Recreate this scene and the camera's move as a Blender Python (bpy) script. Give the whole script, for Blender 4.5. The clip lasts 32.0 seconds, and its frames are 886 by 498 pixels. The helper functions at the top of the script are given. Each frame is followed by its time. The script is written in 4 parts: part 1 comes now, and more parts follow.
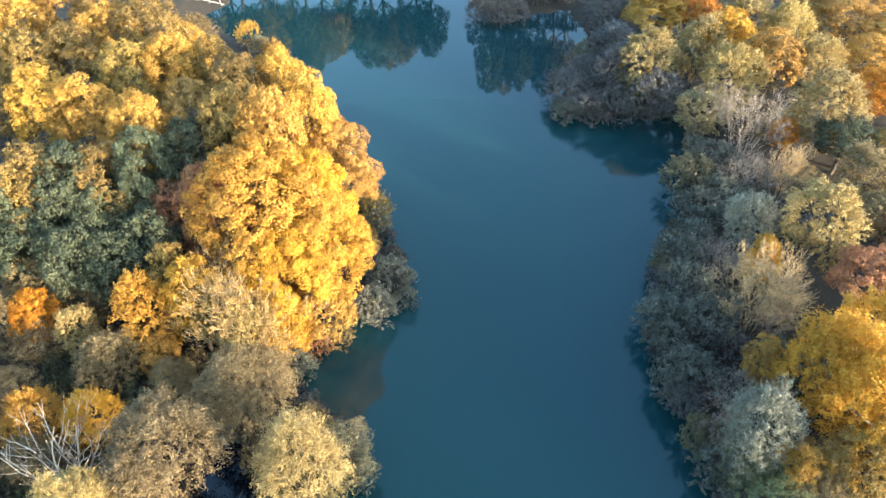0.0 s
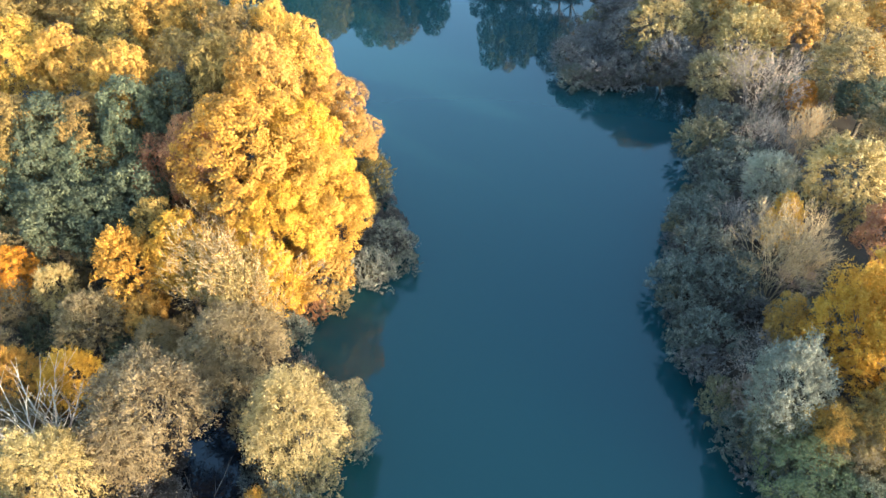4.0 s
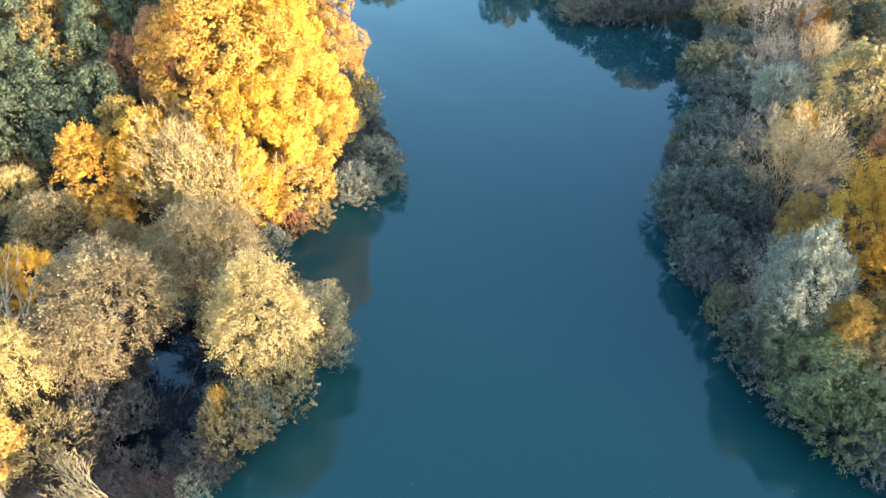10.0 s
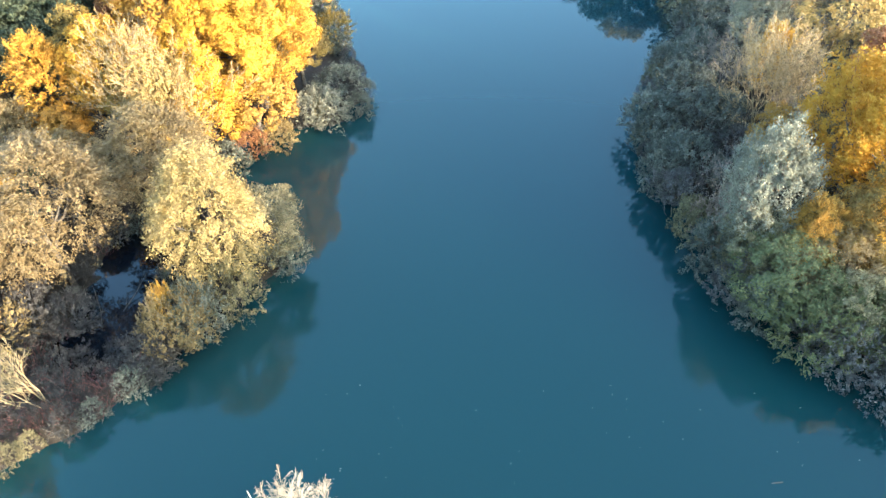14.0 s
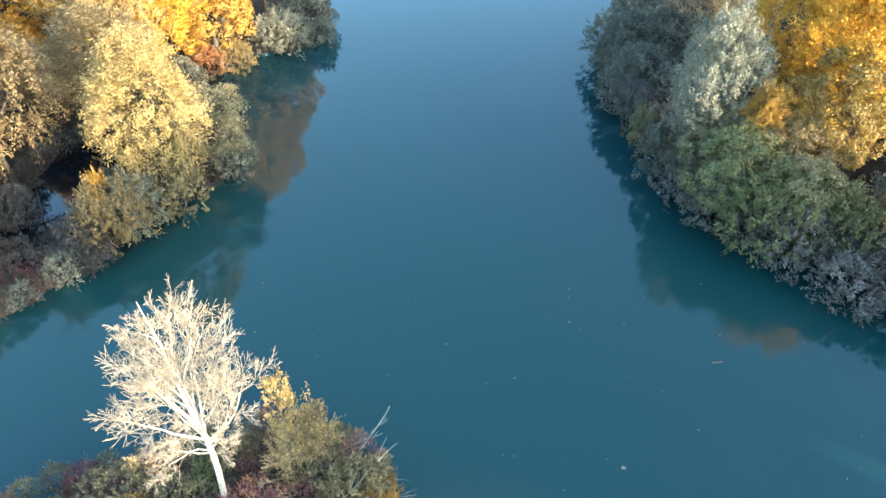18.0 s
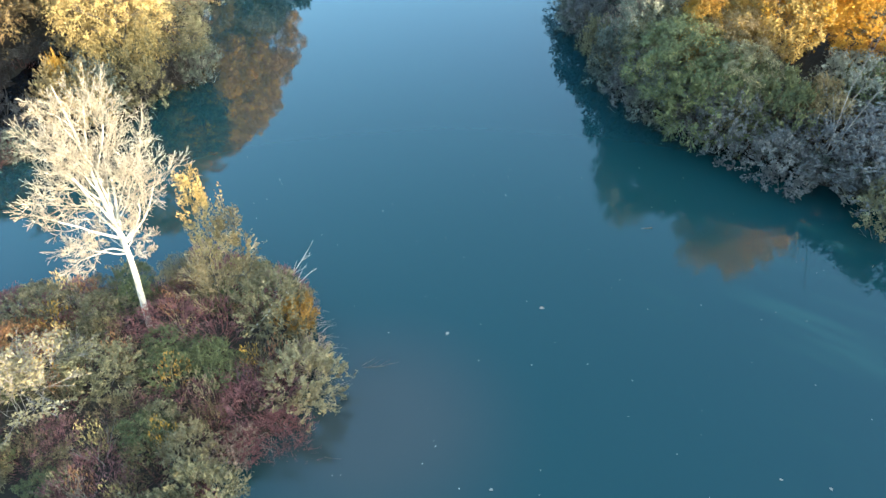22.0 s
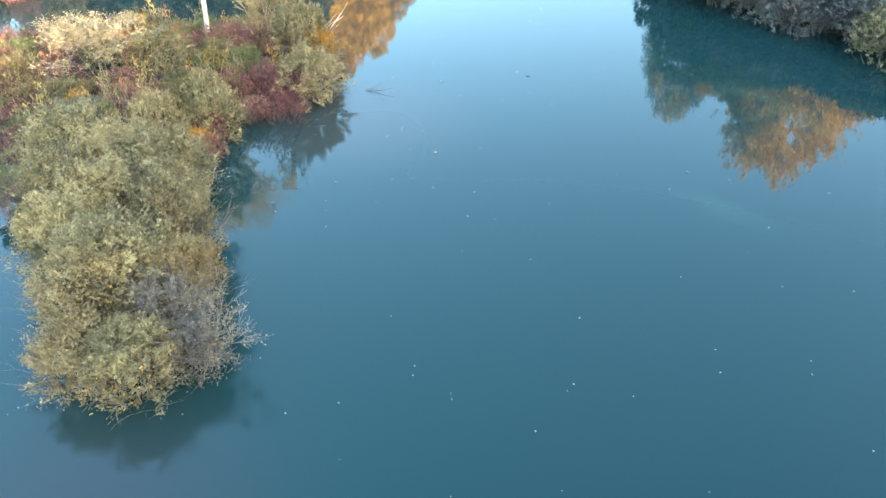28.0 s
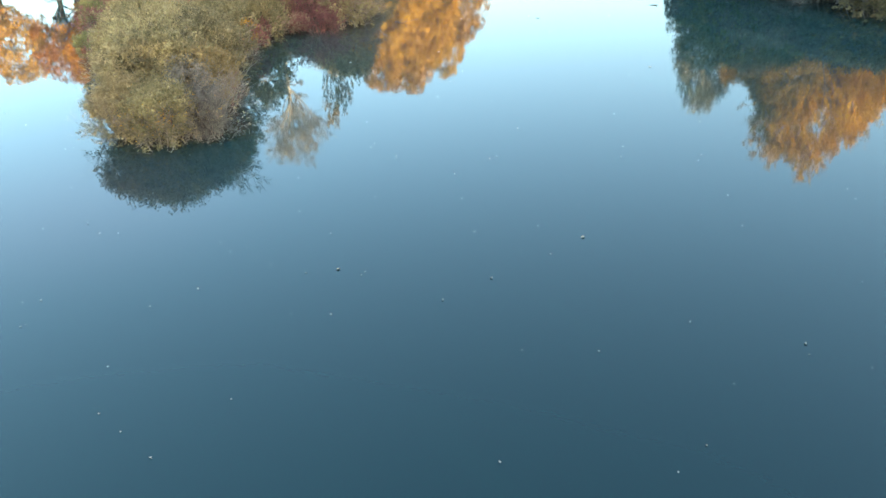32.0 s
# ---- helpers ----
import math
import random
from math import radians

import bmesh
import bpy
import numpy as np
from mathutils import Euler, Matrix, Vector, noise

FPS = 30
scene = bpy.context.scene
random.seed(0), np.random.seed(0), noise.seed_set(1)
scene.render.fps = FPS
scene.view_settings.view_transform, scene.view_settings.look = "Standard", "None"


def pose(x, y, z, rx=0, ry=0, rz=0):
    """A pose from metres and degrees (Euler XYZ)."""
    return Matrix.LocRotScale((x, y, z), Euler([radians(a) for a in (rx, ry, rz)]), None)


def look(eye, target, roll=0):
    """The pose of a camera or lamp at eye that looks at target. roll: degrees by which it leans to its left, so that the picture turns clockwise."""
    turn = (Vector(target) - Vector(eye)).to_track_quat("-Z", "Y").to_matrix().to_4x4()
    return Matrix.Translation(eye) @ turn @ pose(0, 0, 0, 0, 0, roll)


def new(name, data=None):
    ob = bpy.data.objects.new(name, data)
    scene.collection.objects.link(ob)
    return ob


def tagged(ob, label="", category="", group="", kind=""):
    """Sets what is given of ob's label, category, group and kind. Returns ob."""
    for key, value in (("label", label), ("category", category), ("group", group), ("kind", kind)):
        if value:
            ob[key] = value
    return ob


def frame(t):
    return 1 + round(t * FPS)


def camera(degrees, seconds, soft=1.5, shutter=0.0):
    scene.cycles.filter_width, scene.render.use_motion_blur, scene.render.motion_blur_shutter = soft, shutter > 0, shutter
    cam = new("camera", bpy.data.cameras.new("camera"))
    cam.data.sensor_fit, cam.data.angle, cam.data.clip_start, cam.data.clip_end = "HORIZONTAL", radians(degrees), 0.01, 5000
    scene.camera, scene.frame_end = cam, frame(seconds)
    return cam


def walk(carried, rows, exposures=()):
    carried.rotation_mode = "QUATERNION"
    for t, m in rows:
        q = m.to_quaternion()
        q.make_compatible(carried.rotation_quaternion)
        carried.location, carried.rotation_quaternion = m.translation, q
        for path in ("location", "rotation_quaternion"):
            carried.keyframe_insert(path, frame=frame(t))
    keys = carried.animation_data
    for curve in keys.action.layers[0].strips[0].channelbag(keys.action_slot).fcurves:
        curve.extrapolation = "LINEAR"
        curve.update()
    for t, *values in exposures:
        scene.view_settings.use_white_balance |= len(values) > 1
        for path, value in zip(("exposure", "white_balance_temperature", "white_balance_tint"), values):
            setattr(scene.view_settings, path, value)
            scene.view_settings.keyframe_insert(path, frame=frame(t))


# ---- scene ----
cam = camera(62.9, 32.0, 1.5)
METRES, EYE, TILT, LEAN, TURN = 65.0, 52.15, -41.5, 0.0, 0.0
ROWS = [
    (0.0, 0.0, 0.0, 0.0, 0.0, 0.0, -0.0),
    (0.5, -0.0002, 0.0068, -0.007, 0.01, 0.01, 0.01),
    (1.0, -0.0002, 0.0138, -0.0137, 0.04, 0.01, 0.01),
    (1.5, -0.0, 0.0209, -0.0205, 0.07, 0.03, 0.02),
    (2.0, -0.0003, 0.0277, -0.0277, 0.09, 0.02, 0.03),
    (2.5, -0.0006, 0.0346, -0.0349, 0.14, 0.04, 0.03),
    (3.0, -0.0007, 0.0416, -0.0424, 0.15, 0.05, 0.04),
    (3.5, -0.0006, 0.0488, -0.0497, 0.16, 0.07, 0.04),
    (5.5, -0.001, 0.0769, -0.0804, 0.24, 0.15, 0.03),
    (6.0, -0.0007, 0.0832, -0.0886, 0.26, 0.16, 0.04),
    (6.5, -0.0005, 0.0889, -0.0972, 0.29, 0.16, 0.04),
    (7.0, -0.0, 0.094, -0.1068, 0.34, 0.17, 0.01),
    (7.5, 0.0018, 0.0985, -0.1167, 0.4, 0.16, 0.0),
    (8.0, 0.0048, 0.1025, -0.1269, 0.46, 0.13, -0.01),
    (8.5, 0.0087, 0.1065, -0.1373, 0.53, 0.1, -0.01),
    (9.0, 0.0128, 0.1102, -0.1479, 0.57, 0.1, -0.01),
    (9.5, 0.0173, 0.1142, -0.1591, 0.61, 0.1, -0.02),
    (10.0, 0.0227, 0.1175, -0.1694, 0.67, 0.03, -0.06),
    (10.5, 0.0282, 0.1211, -0.1804, 0.72, 0.01, -0.08),
    (11.0, 0.0339, 0.1247, -0.1913, 0.76, -0.02, -0.11),
    (11.5, 0.0396, 0.1282, -0.2026, 0.8, -0.05, -0.14),
    (12.0, 0.0453, 0.1316, -0.2139, 0.82, -0.07, -0.16),
    (12.5, 0.0513, 0.1345, -0.2251, 0.85, -0.12, -0.22),
    (13.0, 0.0571, 0.1376, -0.2369, 0.86, -0.15, -0.24),
    (13.5, 0.064, 0.1404, -0.2486, 0.93, -0.19, -0.28),
    (14.0, 0.0696, 0.1431, -0.2603, 0.91, -0.24, -0.31),
    (14.5, 0.0761, 0.1458, -0.2724, 0.94, -0.26, -0.34),
    (16.5, 0.1017, 0.1546, -0.3213, 0.96, -0.33, -0.46),
    (17.0, 0.1083, 0.1559, -0.3346, 0.98, -0.27, -0.5),
    (17.5, 0.1156, 0.1565, -0.3477, 1.02, -0.07, -0.54),
    (18.0, 0.1231, 0.1566, -0.3616, 1.08, 0.24, -0.57),
    (18.5, 0.1305, 0.1563, -0.3762, 1.12, 0.53, -0.6),
    (19.0, 0.1381, 0.1558, -0.3907, 1.16, 0.78, -0.63),
    (19.5, 0.146, 0.1551, -0.4056, 1.2, 1.02, -0.65),
    (20.0, 0.1538, 0.1543, -0.4205, 1.23, 1.23, -0.67),
    (20.5, 0.1618, 0.1532, -0.4359, 1.26, 1.48, -0.7),
    (21.0, 0.1697, 0.1515, -0.4512, 1.3, 1.68, -0.72),
    (21.5, 0.1774, 0.1493, -0.4671, 1.35, 1.93, -0.78),
    (22.0, 0.1857, 0.1462, -0.4838, 2.07, 2.13, -1.43),
    (22.5, 0.1944, 0.1425, -0.5011, 2.91, 2.34, -2.11),
    (23.0, 0.2037, 0.1381, -0.5182, 3.79, 2.51, -2.85),
    (23.5, 0.2142, 0.1334, -0.5359, 4.71, 2.69, -3.55),
    (24.0, 0.2246, 0.1289, -0.5534, 5.58, 2.82, -4.28),
    (24.5, 0.2353, 0.1246, -0.5714, 6.43, 3.0, -4.95),
    (25.0, 0.2463, 0.1199, -0.5887, 7.27, 3.09, -5.67),
    (25.5, 0.2576, 0.1155, -0.6067, 8.11, 3.26, -6.34),
    (26.0, 0.2695, 0.1106, -0.6248, 8.94, 3.38, -7.01),
    (26.5, 0.2811, 0.1059, -0.6432, 9.72, 3.61, -7.63),
    (28.5, 0.3325, 0.0895, -0.7139, 13.23, 5.54, -10.19),
    (29.0, 0.3457, 0.085, -0.7316, 14.06, 6.14, -10.88),
    (29.5, 0.3586, 0.0814, -0.7492, 14.84, 6.79, -11.55),
    (30.0, 0.3722, 0.0774, -0.7667, 15.66, 7.39, -12.23),
    (30.5, 0.386, 0.074, -0.7838, 16.46, 8.0, -12.88),
    (31.0, 0.3994, 0.071, -0.8007, 17.22, 8.58, -13.49),
    (31.5, 0.4125, 0.0689, -0.8164, 17.92, 9.19, -14.09),
    (32.0, 0.4242, 0.0659, -0.8273, 18.52, 9.59, -14.56),
]
walk(cam, [(t, pose(0, 0, EYE, TILT, LEAN, TURN) @ pose(METRES * x, METRES * y, METRES * z, 90 + pitch, roll, yaw)) for t, x, y, z, yaw, pitch, roll in ROWS], exposures=[(0.0, 3.0, 5950, -1), (9.0, 3.15, 5900, -2), (13.0, 3.45, 5850, -3), (21.0, 3.33, 6000, -5), (24.5, 3.3, 6050, -6), (26.0, 3.56, 6150, -4), (29.0, 3.7, 6700, -1), (32.0, 3.26, 7050, 1)])

# ---- light: low autumn sun behind the camera, clear sky ----
SUN_AZ, SUN_EL = 57.0, 10.5          # degrees from south towards east; above the horizon
SUN_DIR = Vector((math.sin(radians(SUN_AZ)) * math.cos(radians(SUN_EL)), -math.cos(radians(SUN_AZ)) * math.cos(radians(SUN_EL)), math.sin(radians(SUN_EL))))
world = bpy.data.worlds.new("sky")
scene.world = world
world.use_nodes = True
wt = world.node_tree
sky = wt.nodes.new("ShaderNodeTexSky")
sky.sky_type, sky.sun_disc = "NISHITA", False
sky.sun_elevation, sky.sun_rotation = radians(SUN_EL), math.atan2(SUN_DIR.x, SUN_DIR.y)
sky.air_density, sky.dust_density, sky.ozone_density = 1.0, 2.7, 1.9
wt.nodes["Background"].inputs["Strength"].default_value = 0.14
wt.links.new(sky.outputs["Color"], wt.nodes["Background"].inputs["Color"])
sun = new("sun", bpy.data.lights.new("sun", "SUN"))
sun.data.energy, sun.data.angle, sun.data.color = 2.0, radians(0.6), (1.0, 0.76, 0.55)
sun.matrix_world = look(SUN_DIR * 200, (0, 0, 0))


# ---- materials ----
def material(name):
    m = bpy.data.materials.new(name)
    m.use_nodes = True
    t = m.node_tree
    return m, t, t.nodes["Principled BSDF"], t.nodes["Material Output"]


def node(t, kind, **inputs):
    n = t.nodes.new(kind)
    for k, v in inputs.items():
        n.inputs[k].default_value = v
    return n


def mix_colour(t, fac, a, b, mode="MIX"):
    n = t.nodes.new("ShaderNodeMix")
    n.data_type, n.blend_type = "RGBA", mode
    for sock, v in ((0, fac), (6, a), (7, b)):
        if hasattr(v, "links"):
            t.links.new(v, n.inputs[sock])
        else:
            n.inputs[sock].default_value = v if sock == 0 else (*v, 1)
    return n.outputs[2]


def ramp(t, fac, stops):
    n = t.nodes.new("ShaderNodeValToRGB")
    e = n.color_ramp.elements
    while len(e) < len(stops):
        e.new(0.5)
    for s, (p, c) in zip(e, stops):
        s.position, s.color = p, (*c, 1)
    t.links.new(fac, n.inputs["Fac"])
    return n.outputs["Color"]


def noise_fac(t, scale, detail=3.0, rough=0.6, coords="Object"):
    tc = t.nodes.new("ShaderNodeTexCoord")
    n = node(t, "ShaderNodeTexNoise", Scale=scale, Detail=detail, Roughness=rough)
    t.links.new(tc.outputs[coords], n.inputs["Vector"])
    return n.outputs["Fac"]


def leaf_material(name, dark, mid, light, glow=0.2, rough=0.6):
    """Leaves: three colours by leaf, tuft shading and patches by noise, a hue of its own for each plant."""
    m, t, p, out = material(name)
    geo, info = t.nodes.new("ShaderNodeNewGeometry"), t.nodes.new("ShaderNodeObjectInfo")
    col = ramp(t, geo.outputs["Random Per Island"], [(0.0, dark), (0.3, mid), (0.75, mid), (1.0, light)])
    # clumps lean dark or light by noise: tuft shading put into the leaf colour
    clump_shade = ramp(t, noise_fac(t, 1.7, 4, 0.65), [(0.36, dark), (0.5, mid), (0.66, light)])
    col = mix_colour(t, 0.6, col, clump_shade)
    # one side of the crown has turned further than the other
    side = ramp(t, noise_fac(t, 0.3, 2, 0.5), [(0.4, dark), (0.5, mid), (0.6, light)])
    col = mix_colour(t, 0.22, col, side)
    hsv = t.nodes.new("ShaderNodeHueSaturation")
    for sock, lo, hi in (("Hue", 0.494, 0.506), ("Value", 0.85, 1.15), ("Saturation", 0.985, 1.02)):
        r = t.nodes.new("ShaderNodeMapRange")
        r.inputs[3].default_value, r.inputs[4].default_value = lo, hi
        t.links.new(info.outputs["Random"], r.inputs[0])
        t.links.new(r.outputs[0], hsv.inputs[sock])
    t.links.new(col, hsv.inputs["Color"])
    t.links.new(hsv.outputs[0], p.inputs["Base Color"])
    p.inputs["Roughness"].default_value = rough
    p.inputs["Specular IOR Level"].default_value = 0.25
    tr = t.nodes.new("ShaderNodeBsdfTranslucent")
    t.links.new(hsv.outputs[0], tr.inputs["Color"])
    mx = node(t, "ShaderNodeMixShader", Fac=glow)
    t.links.new(p.outputs[0], mx.inputs[1])
    t.links.new(tr.outputs[0], mx.inputs[2])
    t.links.new(mx.outputs[0], out.inputs["Surface"])
    return m


def bark_material(name, a, b, scale=6.0):
    m, t, p, out = material(name)
    f = noise_fac(t, scale, 5)
    t.links.new(ramp(t, f, [(0.35, a), (0.65, b)]), p.inputs["Base Color"])
    p.inputs["Roughness"].default_value = 0.85
    bump = node(t, "ShaderNodeBump", Strength=0.5, Distance=0.02)
    t.links.new(f, bump.inputs["Height"])
    t.links.new(bump.outputs[0], p.inputs["Normal"])
    return m


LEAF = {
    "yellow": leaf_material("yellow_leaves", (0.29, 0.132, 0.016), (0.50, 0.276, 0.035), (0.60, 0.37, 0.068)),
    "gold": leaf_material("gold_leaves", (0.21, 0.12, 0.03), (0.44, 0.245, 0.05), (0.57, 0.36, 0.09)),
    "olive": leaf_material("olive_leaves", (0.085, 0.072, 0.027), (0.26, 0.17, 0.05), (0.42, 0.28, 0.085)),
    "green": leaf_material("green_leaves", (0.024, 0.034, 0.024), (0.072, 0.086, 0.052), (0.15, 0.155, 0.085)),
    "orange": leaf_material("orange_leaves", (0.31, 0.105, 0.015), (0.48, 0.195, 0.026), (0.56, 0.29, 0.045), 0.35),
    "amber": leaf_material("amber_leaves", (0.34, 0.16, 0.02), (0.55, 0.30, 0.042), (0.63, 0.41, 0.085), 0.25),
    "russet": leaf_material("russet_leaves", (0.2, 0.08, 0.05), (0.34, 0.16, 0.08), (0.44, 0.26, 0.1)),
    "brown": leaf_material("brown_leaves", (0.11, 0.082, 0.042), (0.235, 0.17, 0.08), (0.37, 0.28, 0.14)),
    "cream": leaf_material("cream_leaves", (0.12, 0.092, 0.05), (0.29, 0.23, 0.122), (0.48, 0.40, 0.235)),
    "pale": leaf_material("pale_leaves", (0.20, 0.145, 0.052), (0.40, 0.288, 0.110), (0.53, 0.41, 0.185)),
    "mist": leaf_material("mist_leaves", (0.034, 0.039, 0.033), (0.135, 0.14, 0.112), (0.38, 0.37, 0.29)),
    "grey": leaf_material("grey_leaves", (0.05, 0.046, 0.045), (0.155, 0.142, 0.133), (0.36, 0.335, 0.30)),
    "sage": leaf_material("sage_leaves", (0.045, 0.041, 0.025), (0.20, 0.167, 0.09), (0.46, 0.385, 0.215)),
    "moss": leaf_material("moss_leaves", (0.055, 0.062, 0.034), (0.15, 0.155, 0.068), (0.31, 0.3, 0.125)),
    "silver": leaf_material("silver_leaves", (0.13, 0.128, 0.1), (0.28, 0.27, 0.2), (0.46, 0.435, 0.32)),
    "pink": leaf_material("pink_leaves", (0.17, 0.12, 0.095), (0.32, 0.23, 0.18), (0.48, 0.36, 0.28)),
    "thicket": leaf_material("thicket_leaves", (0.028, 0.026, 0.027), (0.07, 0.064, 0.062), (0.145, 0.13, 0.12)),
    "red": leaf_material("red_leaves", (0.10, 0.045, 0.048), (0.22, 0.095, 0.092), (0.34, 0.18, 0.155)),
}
LOOKS = {
    "yellow": "bright golden-yellow", "gold": "yellow-gold", "olive": "olive and yellow", "green": "dark green", "orange": "orange",
    "amber": "amber-orange", "russet": "russet red-brown", "brown": "brownish tan", "cream": "pale cream-olive", "pale": "pale straw-yellow",
    "moss": "moss-green", "sage": "sage-green and straw", "mist": "dull grey-green", "grey": "grey-brown, half bare", "silver": "silvery grey-green", "pink": "pinkish tan", "red": "dark wine-red", "thicket": "dark grey-brown",
}
BARK = bark_material("grey_bark", (0.07, 0.055, 0.04), (0.17, 0.14, 0.11))
TWIG = bark_material("grey_twig", (0.16, 0.13, 0.11), (0.30, 0.26, 0.22), 3.0)
TAN_TWIG = bark_material("tan_twig", (0.31, 0.22, 0.115), (0.51, 0.385, 0.215), 3.0)
WHITE_BARK = bark_material("white_bark", (0.36, 0.32, 0.26), (0.62, 0.58, 0.50), 4.0)
PALE_TWIG = bark_material("pale_twig", (0.24, 0.195, 0.14), (0.43, 0.37, 0.29), 3.0)
RED_TWIG = bark_material("red_twig", (0.15, 0.05, 0.052), (0.27, 0.11, 0.095), 3.0)

m, t, p, out = material("forest_floor")
f1, f2 = noise_fac(t, 0.25, 5), noise_fac(t, 5.0, 6, 0.7)
base = ramp(t, f1, [(0.35, (0.024, 0.021, 0.017)), (0.5, (0.038, 0.029, 0.021)), (0.68, (0.025, 0.028, 0.017))])
t.links.new(mix_colour(t, 0.5, base, ramp(t, f2, [(0.3, (0.028, 0.022, 0.016)), (0.7, (0.072, 0.052, 0.035))])), p.inputs["Base Color"])
p.inputs["Roughness"].default_value = 0.95
bump = node(t, "ShaderNodeBump", Strength=0.8, Distance=0.08)
t.links.new(f2, bump.inputs["Height"])
t.links.new(bump.outputs[0], p.inputs["Normal"])
FLOOR = m

m, t, p, out = material("lake_water")
f1 = noise_fac(t, 0.02, 3)
body = ramp(t, f1, [(0.3, (0.0088, 0.037, 0.039)), (0.7, (0.0096, 0.041, 0.043))])
blue = ramp(t, f1, [(0.3, (0.0090, 0.035, 0.041)), (0.7, (0.0098, 0.039, 0.044))])
# darker towards the open south and the east of the lake
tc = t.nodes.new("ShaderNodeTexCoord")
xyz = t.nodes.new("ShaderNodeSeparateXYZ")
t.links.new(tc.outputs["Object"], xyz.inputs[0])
south_dark = t.nodes.new("ShaderNodeMapRange")
south_dark.interpolation_type = "SMOOTHSTEP"
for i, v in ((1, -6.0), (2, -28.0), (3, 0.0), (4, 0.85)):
    south_dark.inputs[i].default_value = v
t.links.new(xyz.outputs["Y"], south_dark.inputs[0])
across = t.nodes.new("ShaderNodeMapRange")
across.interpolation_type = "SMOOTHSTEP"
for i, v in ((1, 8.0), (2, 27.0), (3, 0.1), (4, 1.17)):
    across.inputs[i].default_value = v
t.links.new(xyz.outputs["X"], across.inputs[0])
dark_fac = t.nodes.new("ShaderNodeMath")
dark_fac.operation = "MULTIPLY"
t.links.new(south_dark.outputs[0], dark_fac.inputs[0])
t.links.new(across.outputs[0], dark_fac.inputs[1])
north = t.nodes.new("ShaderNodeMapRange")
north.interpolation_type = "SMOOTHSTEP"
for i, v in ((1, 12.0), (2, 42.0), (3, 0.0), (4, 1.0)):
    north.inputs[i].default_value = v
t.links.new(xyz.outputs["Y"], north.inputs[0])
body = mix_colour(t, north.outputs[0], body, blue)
body = mix_colour(t, dark_fac.outputs[0], body, (0.0010, 0.019, 0.021))
# silt in the shallows round the island
geo_vec = t.nodes.new("ShaderNodeVectorMath")
geo_vec.operation, geo_vec.inputs[1].default_value = "DISTANCE", (8.6, 3.0, 0.0)
t.links.new(tc.outputs["Object"], geo_vec.inputs[0])
silt = t.nodes.new("ShaderNodeMapRange")
silt.interpolation_type = "SMOOTHSTEP"
for i, v in ((1, 7.0), (2, 1.0), (3, 0.0), (4, 0.75)):
    silt.inputs[i].default_value = v
t.links.new(geo_vec.outputs["Value"], silt.inputs[0])
body = mix_colour(t, silt.outputs[0], body, (0.046, 0.051, 0.049))
# pool behind the bank: shade and dark tree reflections put into the water colour
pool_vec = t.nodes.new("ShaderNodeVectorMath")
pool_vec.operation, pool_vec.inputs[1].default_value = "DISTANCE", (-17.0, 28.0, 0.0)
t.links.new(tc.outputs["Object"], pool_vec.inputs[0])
pool_shade = t.nodes.new("ShaderNodeMapRange")
pool_shade.interpolation_type = "SMOOTHSTEP"
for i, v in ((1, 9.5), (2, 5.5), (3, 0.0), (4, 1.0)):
    pool_shade.inputs[i].default_value = v
t.links.new(pool_vec.outputs["Value"], pool_shade.inputs[0])
body = mix_colour(t, pool_shade.outputs[0], body, (0.004, 0.008, 0.014))
far_vec = t.nodes.new("ShaderNodeVectorMath")
far_vec.operation, far_vec.inputs[1].default_value = "DISTANCE", (10.0, -19.0, 0.0)
t.links.new(tc.outputs["Object"], far_vec.inputs[0])
silt = t.nodes.new("ShaderNodeMapRange")
silt.interpolation_type = "SMOOTHSTEP"
for i, v in ((1, 7.0), (2, 0.5), (3, 0.0), (4, 0.75)):
    silt.inputs[i].default_value = v
t.links.new(far_vec.outputs["Value"], silt.inputs[0])
body = mix_colour(t, silt.outputs[0], body, (0.030, 0.038, 0.042))
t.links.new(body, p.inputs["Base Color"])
p.inputs["Roughness"].default_value = 0.03
p.inputs["IOR"].default_value = 1.45
wave = node(t, "ShaderNodeTexNoise", Scale=1.6, Detail=3.0)
stretch = t.nodes.new("ShaderNodeMapping")
stretch.inputs["Scale"].default_value = (1.0, 2.2, 1.0)
t.links.new(tc.outputs["Object"], stretch.inputs["Vector"])
t.links.new(stretch.outputs[0], wave.inputs["Vector"])
bump = node(t, "ShaderNodeBump", Strength=0.02, Distance=0.03)
t.links.new(wave.outputs["Fac"], bump.inputs["Height"])
t.links.new(bump.outputs[0], p.inputs["Normal"])
WATER = m

# ---- ground and lake ----
SHORE_LEFT = [(-80, -58), (-80, -20), (-60, 0), (-40, 7), (-25, 12), (-18.5, 16), (-15.6, 18.4), (-12.6, 21.6), (-11.4, 25.4), (-9.2, 28.2), (-7.2, 31.8), (-7.4, 34.5), (-10.5, 37), (-13.6, 40), (-13.4, 45.6), (-9.4, 48.4), (-5.8, 49), (-3.8, 53), (-6.8, 62), (-10.4, 69), (-14, 80), (-21, 95), (-31, 108), (-41.5, 118), (-37.5, 124), (-39, 138)]
